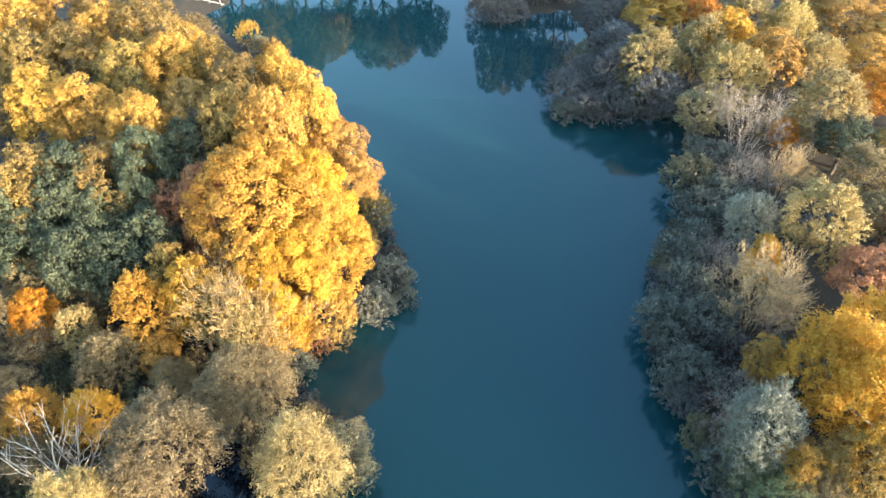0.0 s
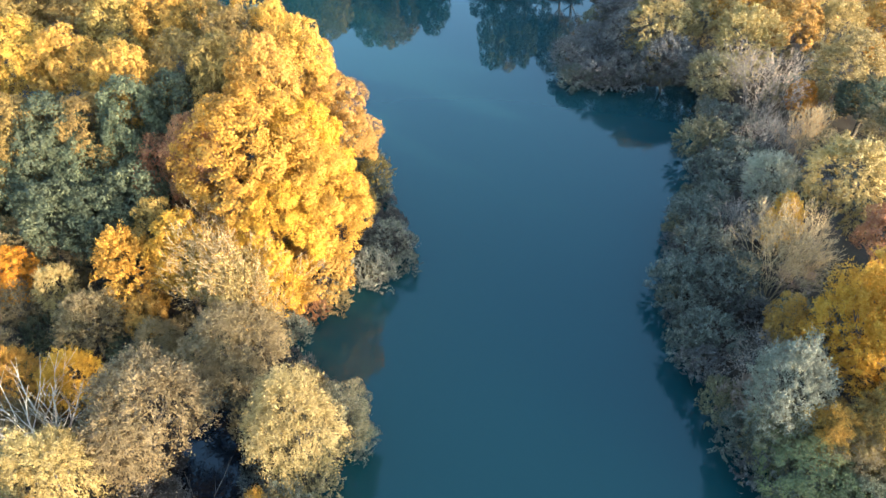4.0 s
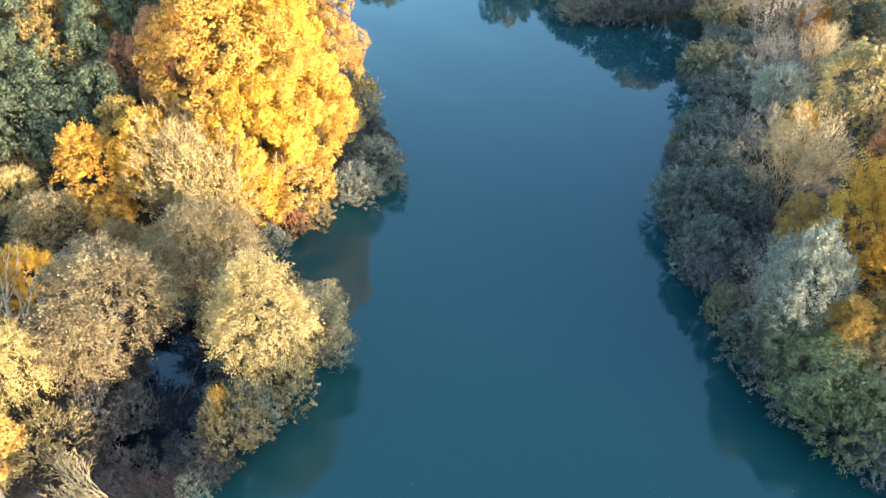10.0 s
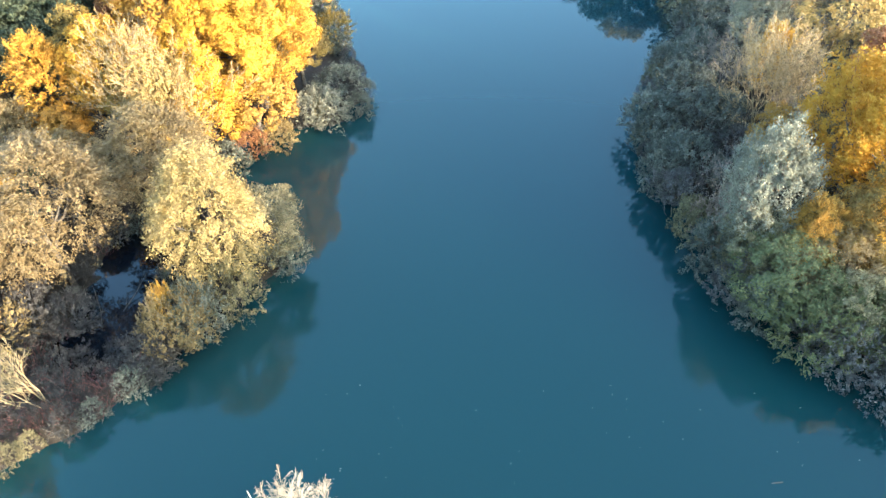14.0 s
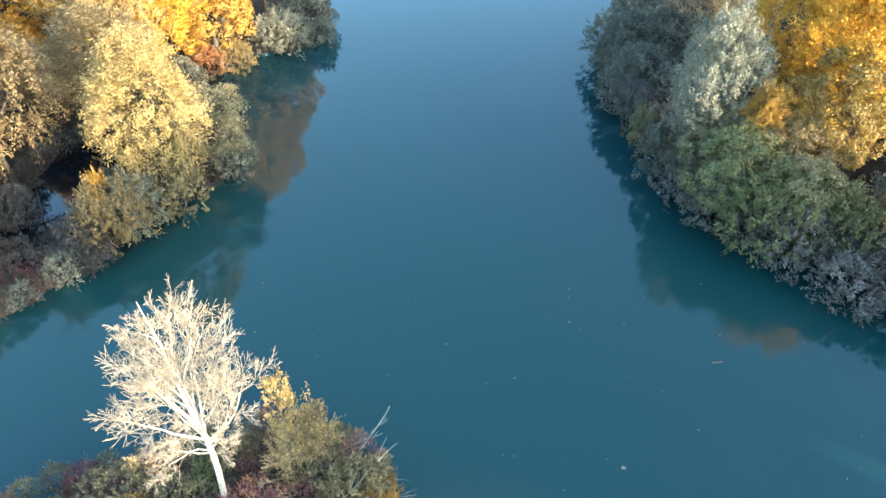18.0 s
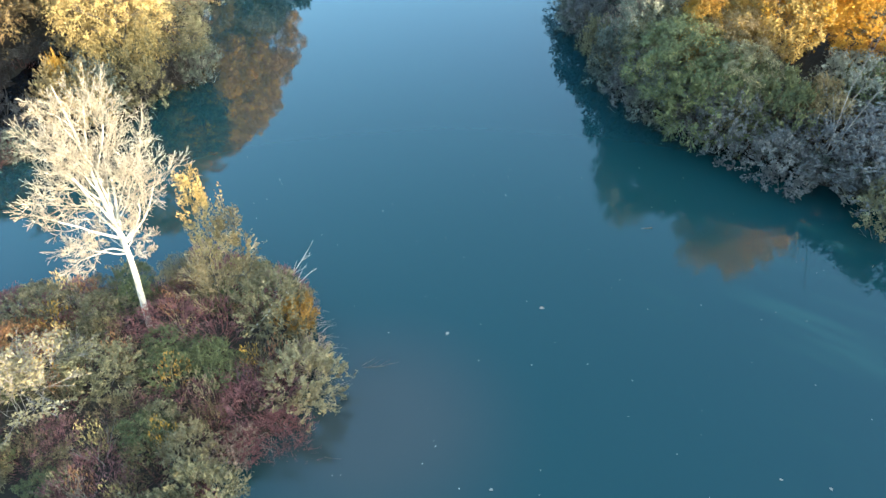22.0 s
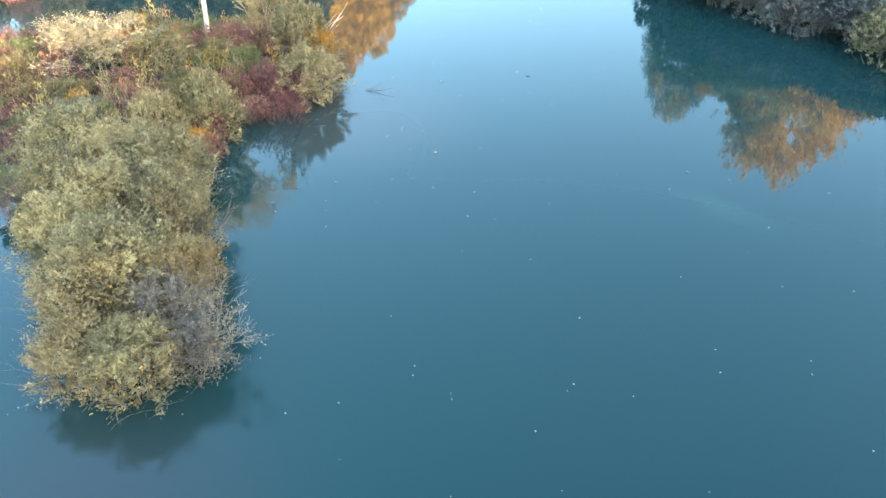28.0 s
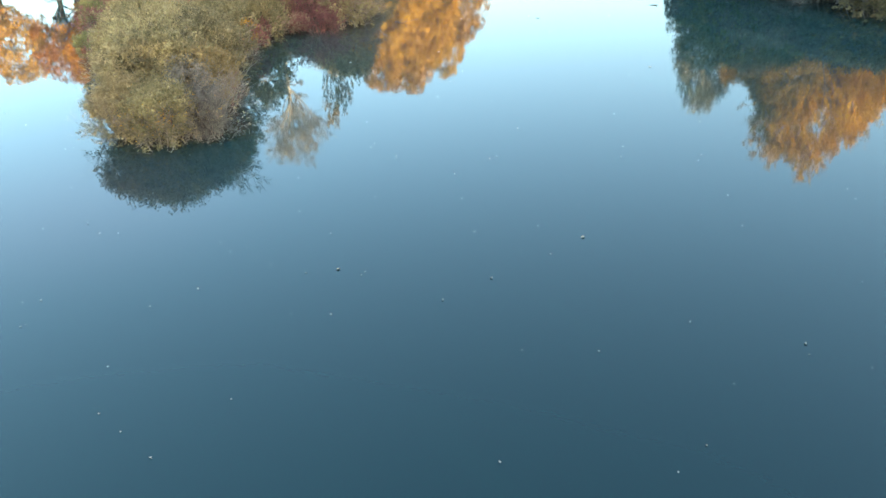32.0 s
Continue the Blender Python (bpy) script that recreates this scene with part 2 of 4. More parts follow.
SHORE_RIGHT = [(5, 138), (6.0, 120), (14, 119.5), (21.5, 121), (24, 110), (19.5, 98), (15.8, 90.4), (16.6, 86.6), (22, 86), (33, 86), (32, 79), (28.6, 69), (26.4, 63), (22.6, 56), (20.8, 49), (20, 44), (20.8, 38), (22.2, 33.8), (24.2, 28.6), (26.6, 26), (28.4, 24), (30.9, 19.3), (33.6, 17), (40, 11), (44, -5), (46, -25), (46, -58)]
ISLAND = [(0.4, 11.4), (4.2, 9.6), (6.0, 6.6), (5.9, 4.2), (5.0, 2.2), (3.2, 0.9), (3.6, -1.8), (4.5, -3.6), (5.9, -7.4), (8.6, -10.7), (9.4, -13.0), (8.3, -13.9), (6.4, -13.6), (2.6, -10.4), (-0.8, -7.4), (-4.4, -4.8), (-8, -1), (-12, 3), (-12, 5.6), (-8.3, 8.2), (-4, 10.0)]
POOL = [(-18.0, 35), (-14.8, 32.5), (-13.6, 28), (-13.8, 24), (-16, 21.8), (-19.6, 23), (-19.4, 28), (-19.6, 33)]


def depth_in(poly, X, Y):
    """Signed distance to a closed outline: positive inside."""
    P = np.array(poly, float)
    Q = np.roll(P, -1, 0)
    best, inside = np.full(X.shape, 1e9), np.zeros(X.shape, bool)
    for (ax, ay), (bx, by) in zip(P, Q):
        dx, dy = bx - ax, by - ay
        k = np.clip(((X - ax) * dx + (Y - ay) * dy) / (dx * dx + dy * dy), 0, 1)
        best = np.minimum(best, np.hypot(X - ax - k * dx, Y - ay - k * dy))
        if dy:
            inside ^= ((ay > Y) != (by > Y)) & (X < ax + (Y - ay) / dy * dx)
    return np.where(inside, best, -best)


def land(X, Y):
    """Height of the ground: banks rise from the lake, its bed lies below the water."""
    X, Y = np.asarray(X, float), np.asarray(Y, float)
    lake = np.minimum(depth_in(SHORE_LEFT + SHORE_RIGHT, X, Y), -depth_in(ISLAND, X, Y))
    lake = np.maximum(lake, depth_in(POOL, X, Y))
    lake = lake + 0.45 * np.sin(X * 1.7 + 2.0 * np.sin(Y * 0.9)) * np.sin(Y * 1.4 + 1.1 * np.sin(X * 1.2)) + 0.25 * np.sin(X * 3.1 + Y * 2.3)
    up = np.clip(-lake, 0, None)
    bump = 0.10 * np.sin(X * 0.9 + 1.3 * np.sin(Y * 0.5)) + 0.08 * np.sin(Y * 1.3 + X * 0.4)
    return np.where(lake > 0, -np.clip(0.05 + 0.35 * lake, 0, 2.0), np.clip(0.04 + 0.22 * up, 0, 1.1) + bump * np.clip(up / 3, 0, 1) + np.clip((up - 8) * 0.02, 0, 3))


def ground_z(x, y):
    return float(land(np.array([x]), np.array([y]))[0])


def mesh_of(name, verts, faces, mat, smooth=False):
    me = bpy.data.meshes.new(name)
    me.from_pydata(verts, [], faces)
    me.materials.append(mat)
    if smooth:
        me.polygons.foreach_set("use_smooth", [True] * len(me.polygons))
    me.update()
    return me


xs = np.concatenate([[-3000, -1500, -700, -350, -200, -140, -110, -90], np.arange(-80, 91, 1.0), [110, 140, 200, 350, 700, 1500, 3000]])
ys = np.concatenate([[-3000, -1500, -700, -350, -200, -120, -90, -70], np.arange(-60, 141, 1.0), [160, 190, 240, 350, 700, 1500, 3000]])
GX, GY = np.meshgrid(xs, ys)
GZ = land(GX, GY)
nx, ny = len(xs), len(ys)
idx = np.arange(nx * ny).reshape(ny, nx)
quads = np.stack([idx[:-1, :-1], idx[:-1, 1:], idx[1:, 1:], idx[1:, :-1]], -1).reshape(-1, 4)
ground = new("ground", mesh_of("ground", np.stack([GX, GY, GZ], -1).reshape(-1, 3).tolist(), quads.tolist(), FLOOR, True))
tagged(ground, "brown leaf-littered forest ground sloping to the lake", "ground", kind="structure")
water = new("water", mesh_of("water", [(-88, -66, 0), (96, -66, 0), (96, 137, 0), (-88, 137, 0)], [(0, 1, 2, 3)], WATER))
tagged(water, "calm teal-blue lake water mirroring trees and sky", "lake", kind="structure")


# ---- plants: leaves and branches ----
def fill_mesh(name, V, Fc, mat):
    """A mesh from arrays of vertices and of faces with the same number of corners."""
    me = bpy.data.meshes.new(name)
    n, k = Fc.shape
    me.vertices.add(len(V))
    me.vertices.foreach_set("co", np.ascontiguousarray(V, np.float32).ravel())
    me.loops.add(n * k)
    me.loops.foreach_set("vertex_index", np.ascontiguousarray(Fc, np.int32).ravel())
    me.polygons.add(n)
    me.polygons.foreach_set("loop_start", np.arange(0, n * k, k, dtype=np.int32))
    me.materials.append(mat)
    me.update(calc_edges=True)
    return me


def unit(v):
    return v / np.maximum(np.linalg.norm(v, axis=-1, keepdims=True), 1e-9)


def leaf_quads(rng, C, N, size, width=0.6, spread=0.75, aim=None, jitter=0.38):
    """One bent four-cornered leaf at each centre C, facing about N."""
    n = len(C)
    N = unit(N + rng.normal(0, spread, (n, 3)))
    A = unit(np.cross(N, rng.normal(0, 1, (n, 3))))
    if aim is not None:
        A = unit(aim + rng.normal(0, jitter, (n, 3)))
        N = unit(N - A * np.sum(N * A, 1, keepdims=True) + rng.normal(0, 0.15, (n, 3)))
    B = np.cross(N, A)
    s = (size * rng.uniform(0.65, 1.35, n))[:, None] * 0.5
    fold = N * s * rng.uniform(-0.15, 0.35, (n, 1))
    V = np.stack([C - A * s, C + B * s * width + fold, C + A * s, C - B * s * width + fold], 1).reshape(-1, 3)
    return V, np.arange(4 * n).reshape(n, 4)


def tubes(segs, sides=3):
    """Tapered sticks: rows of x0 y0 z0 x1 y1 z1 r0 r1."""
    S = np.array(segs, float)
    P, Q = S[:, :3], S[:, 3:6]
    D = unit(Q - P)
    U = unit(np.cross(D, np.where(np.abs(D[:, 2:3]) > 0.9, [[1.0, 0, 0]], [[0, 0, 1.0]])))
    W = np.cross(D, U)
    a = np.arange(sides) * 2 * math.pi / sides
    ring = np.cos(a)[None, :, None] * U[:, None] + np.sin(a)[None, :, None] * W[:, None]
    V = np.concatenate([P[:, None] + ring * S[:, 6, None, None], Q[:, None] + ring * S[:, 7, None, None]], 1)
    i = np.arange(sides)
    f = np.stack([i, (i + 1) % sides, sides + (i + 1) % sides, sides + i], -1)
    Fc = (np.arange(len(S))[:, None, None] * 2 * sides + f[None]).reshape(-1, 4)
    return V.reshape(-1, 3), Fc


def grow(rng, p, d, length, r, levels, segs, kids=3, bend=0.25, lift=0.15, angle=0.6, shrink=0.62, steps=4, keep=0.35):
    """A branch of several bending pieces and its side branches, level by level."""
    p, d = np.array(p, float), unit(np.array(d, float))
    step, pts = length / steps, []
    for i in range(steps):
        d = unit(d + rng.normal(0, bend, 3) * 0.5 + np.array([0, 0, lift]) * 0.5)
        q = p + d * step
        r1 = r * (1 - (1 - keep) / steps)
        segs.append((*p, *q, r, r1, levels))
        pts.append((q, d, r1))
        p, r = q, r1
    if levels:
        for j in range(kids):
            q, dd, rr = pts[min(steps - 1, int(steps * (0.25 + 0.75 * (j + rng.uniform(0, 1)) / kids)))]
            side = unit(np.cross(dd, rng.normal(0, 1, 3)))
            a = angle * rng.uniform(0.6, 1.3)
            grow(rng, q, dd * math.cos(a) + side * math.sin(a), length * shrink * rng.uniform(0.7, 1.15), rr * 0.62, levels - 1, segs, kids, bend, lift, angle, shrink, max(2, steps - 1), keep)
        grow(rng, p, d, length * shrink, r, levels - 1, segs, kids, bend, lift, angle, shrink, max(2, steps - 1), keep)


def crown_points(rng, R, H, Z0, lobes, per, flat=1.0, tight=0.30, tufts=9, inner=0.35, outer=1.25, loose=0.72):
    """Points and outward directions on the clumps of a crown: lobes on a dome, tufts on each lobe."""
    C, N = [], []
    mid, half = (H + Z0) / 2, (H - Z0) / 2
    for i in range(lobes):
        u = 1 - 1.55 * (i + 0.5) / lobes
        a = i * 2.39996 + rng.uniform(-0.5, 0.5)
        w = math.sqrt(max(0.0, 1 - u * u))
        d = np.array([w * math.cos(a), w * math.sin(a), u])
        r = R * tight * rng.uniform(0.8, 1.3)
        k = rng.uniform(loose, 1.72 - loose) if loose < 0.7 else rng.uniform(loose, 1.0)
        c = np.array([d[0] * (R - r) * k, d[1] * (R - r) * k, mid + d[2] * (half - r * 0.8) * (k if u < 0.8 else 0.95) * flat])
        td = unit(rng.normal(0, 1, (tufts, 3)) + d * 0.8)
        tr = r * rng.uniform(0.34, 0.56, tufts) * (9 / tufts) ** 0.4
        tc_ = c + td * (r - tr * 0.6)[:, None]
        pick = rng.integers(0, tufts, per)
        ld = unit(rng.normal(0, 1, (per, 3)) + td[pick] * 0.7)
        C.append(tc_[pick] + ld * (tr[pick] * rng.uniform(inner, outer, per))[:, None])
        N.append(unit(ld + td[pick] * 0.5 + d * 0.25 + np.array([0, 0, 0.3])))
    return np.concatenate(C), np.concatenate(N)


def plume_points(rng, R, H, Z0, subs, shoots, per, length, up=0.5, droop=0.0, stray=0.3, sub=(0.40, 0.62)):
    """Leaves along shoots that stand out of several joined sub-crowns: their places, outward directions and the shoots' directions."""
    mid, half = (H + Z0) / 2, (H - Z0) / 2
    i = np.arange(subs)
    a, k = i * 2.39996 + rng.uniform(0, 6.28), np.sqrt((i + 0.25) / subs) * 0.66
    rad, tall = R * rng.uniform(*sub, subs), half * rng.uniform(0.5, 0.72, subs)
    mids = np.stack([R * k * np.cos(a), R * k * np.sin(a), mid + half * (0.30 - 0.55 * k + rng.uniform(-0.22, 0.22, subs))], -1)
    axes = np.stack([rad, rad, tall], -1)
    pick = rng.choice(subs, shoots * 2, p=rad ** 2 / np.sum(rad ** 2))
    d = unit(rng.normal(0, 1, (shoots * 2, 3)) + np.array([0, 0, 0.4]))
    root = mids[pick] + d * axes[pick] * rng.uniform(0.62, 0.98, (shoots * 2, 1))
    # keep the shoots that start near the outside of the whole crown
    sunk = np.min(np.linalg.norm((root[:, None] - mids[None]) / axes[None], axis=-1) + (np.arange(subs)[None] == pick[:, None]), axis=1)
    keep = np.argsort(-sunk)[:shoots]
    d, root = d[keep], root[keep]
    way = unit(d + np.array([0, 0, up]) + rng.normal(0, stray, d.shape))
    L = length * rng.uniform(0.55, 1.45, (shoots, 1, 1))
    f = rng.uniform(0.0, 1.0, (shoots, per, 1)) ** 0.55
    C = root[:, None] + way[:, None] * L * f + np.array([0, 0, -droop]) * L * f * f + rng.normal(0, 0.10, (shoots, per, 3)) * L
    A = way[:, None] + np.array([0, 0, -2 * droop]) * f
    C, A, N = C.reshape(-1, 3), A.reshape(-1, 3), np.repeat(d + np.array([0, 0, 0.25]), per, 0)
    C[:, :2] *= R / np.percentile(np.hypot(C[:, 0], C[:, 1]), 97)
    C[:, 2] += H - np.percentile(C[:, 2], 99.5)
    C[:, 2] = np.maximum(C[:, 2], 0.05 * H * rng.uniform(0, 1, len(C)))
    return C, unit(N), unit(A)


def split_segs(segs, cut):
    s = np.array(segs)
    return s[s[:, 8] >= cut][:, :8], s[s[:, 8] < cut][:, :8]


def proto_tree(seed, R=3.3, H=11.0, Z0=2.5, lobes=34, per=130, leaf=0.34, width=0.62, tight=0.3, spread=0.75, trunk=0.022, plume=None, **how):
    rng = np.random.default_rng(seed)
    segs = []
    h = H * 0.45
    grow(rng, (0, 0, -0.4), (rng.normal(0, 0.05), rng.normal(0, 0.05), 1), h, trunk * H, 0, segs, steps=4, bend=0.08, lift=0.2, keep=0.7)
    top = segs[-1][3:6]
    for i in range(6):
        a = i * 1.05 + rng.uniform(0, 0.5)
        grow(rng, top if i % 2 else segs[2][3:6], (math.cos(a), math.sin(a), rng.uniform(0.5, 1.2)), R * 0.5, 0.010 * H, 2, segs, kids=2, steps=3)
    V, Fc = tubes([s[:8] for s in segs[:4]], 7)
    wood, rest = [fill_mesh("trunk", V, Fc, BARK)], segs[4:]
    for chunk in np.array_split(np.array(rest), 6):
        V, Fc = tubes(chunk[:, :8], 4)
        wood.append(fill_mesh("limb", V, Fc, BARK))
    if plume:
        C, N, A = plume_points(rng, R, H, Z0, *plume, **how)
        V, Fc = leaf_quads(rng, C, N, leaf, width, spread, A, 0.5)
    else:
        C, N = crown_points(rng, R, H, Z0, lobes, per, tight=tight, **how)
        V, Fc = leaf_quads(rng, C, N, leaf, width, spread)
    return (*wood, fill_mesh("crown", V, Fc, LEAF["gold"])), R, H


def proto_shrub(seed, R=2.0, H=3.6, stems=8, lobes=22, per=110, leaf=0.20, width=0.55, tight=0.3, twig=TWIG, spread=0.8, z0=0.2, reach=1.0, kids=2, jitter=0.38, plume=None, **how):
    rng = np.random.default_rng(seed)
    segs = []
    for i in range(stems):
        a, k = i * 2.4 + rng.uniform(-0.3, 0.3), math.sqrt((i + 0.5) / stems)
        grow(rng, (0.25 * R * k * math.cos(a), 0.25 * R * k * math.sin(a), -0.5), (k * R / H * math.cos(a) * 1.2, k * R / H * math.sin(a) * 1.2, 1), H * 0.36 * reach, 0.025, 2, segs, kids=kids, steps=3, bend=0.3, lift=0.1, angle=0.5, shrink=0.55)
    V, Fc = tubes([s[:8] for s in segs], 3)
    stems_me = fill_mesh("branchwork", V, Fc, twig)
    if plume:
        C, N, A = plume_points(rng, R, H, z0, *plume, **how)
    else:
        C, N = crown_points(rng, R, H, z0, lobes, per, tight=tight, **how)
        A = unit(C - np.array([0, 0, H * 0.1])) + np.array([0, 0, 0.2])
    V, Fc = leaf_quads(rng, C, N, leaf, width, spread, A, jitter)
    return (stems_me, fill_mesh("foliage", V, Fc, LEAF["mist"])), R, H


def proto_bare(seed, R=3.0, H=8.0, stems=12, twig=TAN_TWIG, levels=4, r=0.06, leaves=500, leaf=0.16, kids=3):
    """Many-stemmed leafless plant: stems and limbs, a haze of thin twigs, a few leaves left."""
    rng = np.random.default_rng(seed)
    segs = []
    for i in range(stems):
        a, k = i * 2.4, math.sqrt((i + 0.5) / stems)
        grow(rng, (0.1 * R * math.cos(a), 0.1 * R * math.sin(a), -0.4), (k * R / H * 1.3 * math.cos(a), k * R / H * 1.3 * math.sin(a), 1), H * 0.46, r, levels, segs, kids=kids, steps=3, bend=0.22, lift=0.2, angle=0.62, shrink=0.62)
    thick, thin = split_segs(segs, levels - 1)
    thin[:, 6:8] = np.maximum(thin[:, 6:8], 0.010)
    limbs = []
    for chunk in np.array_split(thick, stems):
        V, Fc = tubes(chunk, 5)
        limbs.append(fill_mesh("limb", V, Fc, twig))
    V, Fc = tubes(thin, 3)
    b_me = fill_mesh("twig_crown", V, Fc, twig)
    ends = thin[rng.integers(0, len(thin), leaves), 3:6]
    V, Fc = leaf_quads(rng, ends + rng.normal(0, 0.08, ends.shape), np.tile([0, 0, 1.0], (leaves, 1)), leaf, 0.6, 1.2)
    return (*limbs, b_me, fill_mesh("foliage", V, Fc, LEAF["cream"])), R, H


PLANTED = []


def plant(name, proto, x, y, top, radius, colour, label, category, group, turn=None, twist=0.0, base=None):
    """One plant: an empty at its foot with its parts; the last part is the foliage and takes the colour."""
    parts, R, H = proto
    z = ground_z(x, y) if base is None else base
    z = max(z, -0.4)
    PLANTED.append((x, y, radius))
    foot = new(name)
    foot.empty_display_size = 0.3
    foot.matrix_world = Matrix.LocRotScale((x, y, z), Euler((twist * 0.5, twist, turn if turn is not None else (x * 7.3 + y * 3.1) % 6.28)), (radius / R, radius / R, (top - z) / H))
    for me in parts:
        ob = new(me.name.split(".")[0], me)
        ob.parent = foot
        if ob.name.startswith(("branchwork", "twig_crown")):
            tagged(ob, kind="stuff")
        if me is parts[-1] and colour:
            ob.material_slots[0].link = "OBJECT"
            ob.material_slots[0].material = LEAF[colour]
    return tagged(foot, label, category, group)


TREES = [proto_tree(10 + i, lobes=38, per=330, leaf=0.185, tight=0.26 + 0.02 * (i % 3), spread=0.42, tufts=13, inner=0.62, outer=1.1) for i in range(6)]
FINE = [proto_tree(20 + i, leaf=0.215, width=0.45, spread=0.45, Z0=1.4, trunk=0.014, plume=(8, 600, 28, 1.1), sub=(0.32, 0.55), up=(0.3, 0.9, 0.6)[i % 3], droop=(0.35, 0.0, 0.15)[i % 3]) for i in range(6)]
WEEPING = [proto_tree(25 + i, leaf=0.145, width=0.42, spread=0.45, Z0=0.9, trunk=0.013, plume=(7, 1050, 36, 1.15), sub=(0.26, 0.52), up=0.25, droop=0.5) for i in range(3)]
UPRIGHT = [proto_tree(28 + i, leaf=0.15, width=0.42, spread=0.45, Z0=0.9, trunk=0.013, plume=(10, 1000, 36, 1.0), sub=(0.3, 0.52), up=1.0, droop=0.0) for i in range(3)]
TALL = [proto_tree(130 + i, R=4.3, H=19.5, Z0=8.0, lobes=50, per=380, leaf=0.21, tight=0.24, spread=0.42, tufts=13, inner=0.62, outer=1.1) for i in range(5)]
OAKS = [proto_tree(30 + i, R=5.2, H=17.5, Z0=2.5, lobes=74, per=640, leaf=0.165, tight=0.20, spread=0.42, tufts=12, inner=0.62, outer=1.1) for i in range(3)]
BROAD = [proto_tree(160 + i, lobes=44, per=460, leaf=0.155, width=0.5, tight=0.25, spread=0.5, Z0=0.8, trunk=0.012, tufts=12, inner=0.5, outer=1.2, loose=0.58) for i in range(3)]
SHADE_TREES = [proto_tree(40 + i, lobes=22, per=70, leaf=0.7, tight=0.3) for i in range(3)]
LIGHT_SHRUBS = [proto_shrub(55 + i, stems=6, leaf=0.24, width=0.32, spread=0.5, plume=(6, 220, 11, 0.7), up=0.7) for i in range(4)]
SHRUBS = [proto_shrub(50 + i, leaf=0.165, width=0.42, jitter=0.5, spread=0.5, plume=(9, 260, 23, 0.65), up=(0.5, 1.0)[i % 2], sub=(0.3, 0.5)) for i in range(5)]
WILLOWS = [proto_shrub(60 + i, R=1.6, H=3.8, stems=24, leaf=0.12, width=0.40, jitter=0.55, z0=0.5, reach=1.35, spread=0.5, kids=3, plume=(12, 330, 34, 0.8), up=1.0, stray=0.45, sub=(0.24, 0.38)) for i in range(4)]
DOGWOODS = [proto_shrub(70 + i, R=1.2, H=2.0, stems=18, lobes=18, per=60, leaf=0.2, width=0.12, tight=0.32, twig=RED_TWIG, z0=0.4, reach=1.3, kids=3, loose=0.55, outer=1.5) for i in range(3)]
BARES = [proto_bare(80 + i, stems=9, r=0.04, twig=TAN_TWIG) for i in range(3)]
GREY_BARES = [proto_bare(90 + i, stems=7, r=0.035, twig=TWIG, levels=3, kids=4) for i in range(2)]

FOREST_LEFT_FAR = [(-50.1, 82.5, 19.5, 4.1, "gold"), (-44.7, 82.7, 19.5, 3.4, "gold"), (-39.0, 79.6, 19.5, 3.7, "gold"), (-33.6, 78.7, 20.5, 3.8, "olive"), (-45.7, 73.4, 18.5, 3.4, "olive"), (-41.1, 74.8, 18.5, 3.7, "olive"), (-33.1, 68.8, 19.5, 3.4, "olive"), (-28.7, 70.8, 19.5, 3.4, "gold"), (-24.9, 72.0, 18.5, 3.0, "olive"), (-20.2, 65.4, 19.5, 3.3, "olive"), (-36.2, 100.8, 8, 2.8, "brown"), (-33.5, 87.5, 13, 3.3, "gold"), (-16.8, 67.5, 19.5, 2.6, "gold"), (-52.3, 75.2, 19.5, 3.7, "gold"), (-46.7, 64.1, 18.5, 3.4, "olive")]
FOREST_LEFT_MID = [(-39.7, 63.3, 19.5, 3.2, "gold"), (-34.9, 61.4, 19.5, 3.2, "gold"), (-28.3, 58.4, 19.5, 3.0, "gold"), (-24.1, 60.7, 19.5, 3.0, "olive"), (-19.5, 57.8, 20.5, 2.9, "olive"), (-15.5, 55.9, 21.5, 3.0, "gold"), (-12.9, 61.3, 20.5, 2.5, "gold"), (-37.4, 53.6, 17.0, 3.0, "olive"), (-33.7, 53.6, 17.0, 3.0, "green"), (-30.9, 54.0, 16.8, 2.9, "olive"), (-23.7, 56.8, 17.5, 3.1, "green"), (-26.9, 54.0, 18.5, 2.7, "green"), (-40.2, 51.1, 16.0, 2.9, "green")]
FOREST_LEFT_GREEN = [(-38.7, 52.2, 15, 3.0, "olive"), (-34.9, 52.1, 15, 2.9, "green"), (-31.6, 52.0, 14, 2.9, "green"), (-28.9, 54.3, 14, 2.9, "green"), (-24.7, 52.1, 14, 2.3, "russet"), (-37.1, 49.1, 13, 3.1, "green"), (-32.3, 47.0, 13, 2.8, "green"), (-29.2, 47.3, 12, 2.7, "green"), (-26.3, 49.3, 13, 2.8, "green"), (-23.8, 46.0, 12, 2.0, "olive"), (-40.7, 48.2, 14, 2.9, "green")]
GOLD_OAKS = [(-15.9, 50.3, 19.5, 6.8, "yellow"), (-10.7, 60.1, 15.5, 4.6, "gold"), (-11.1, 48.9, 15, 5.2, "yellow"), (-13.6, 45.6, 14, 4.5, "yellow"), (-21.0, 50.9, 17, 3.2, "russet"), (-12.3, 52.8, 17, 4.5, "yellow")]
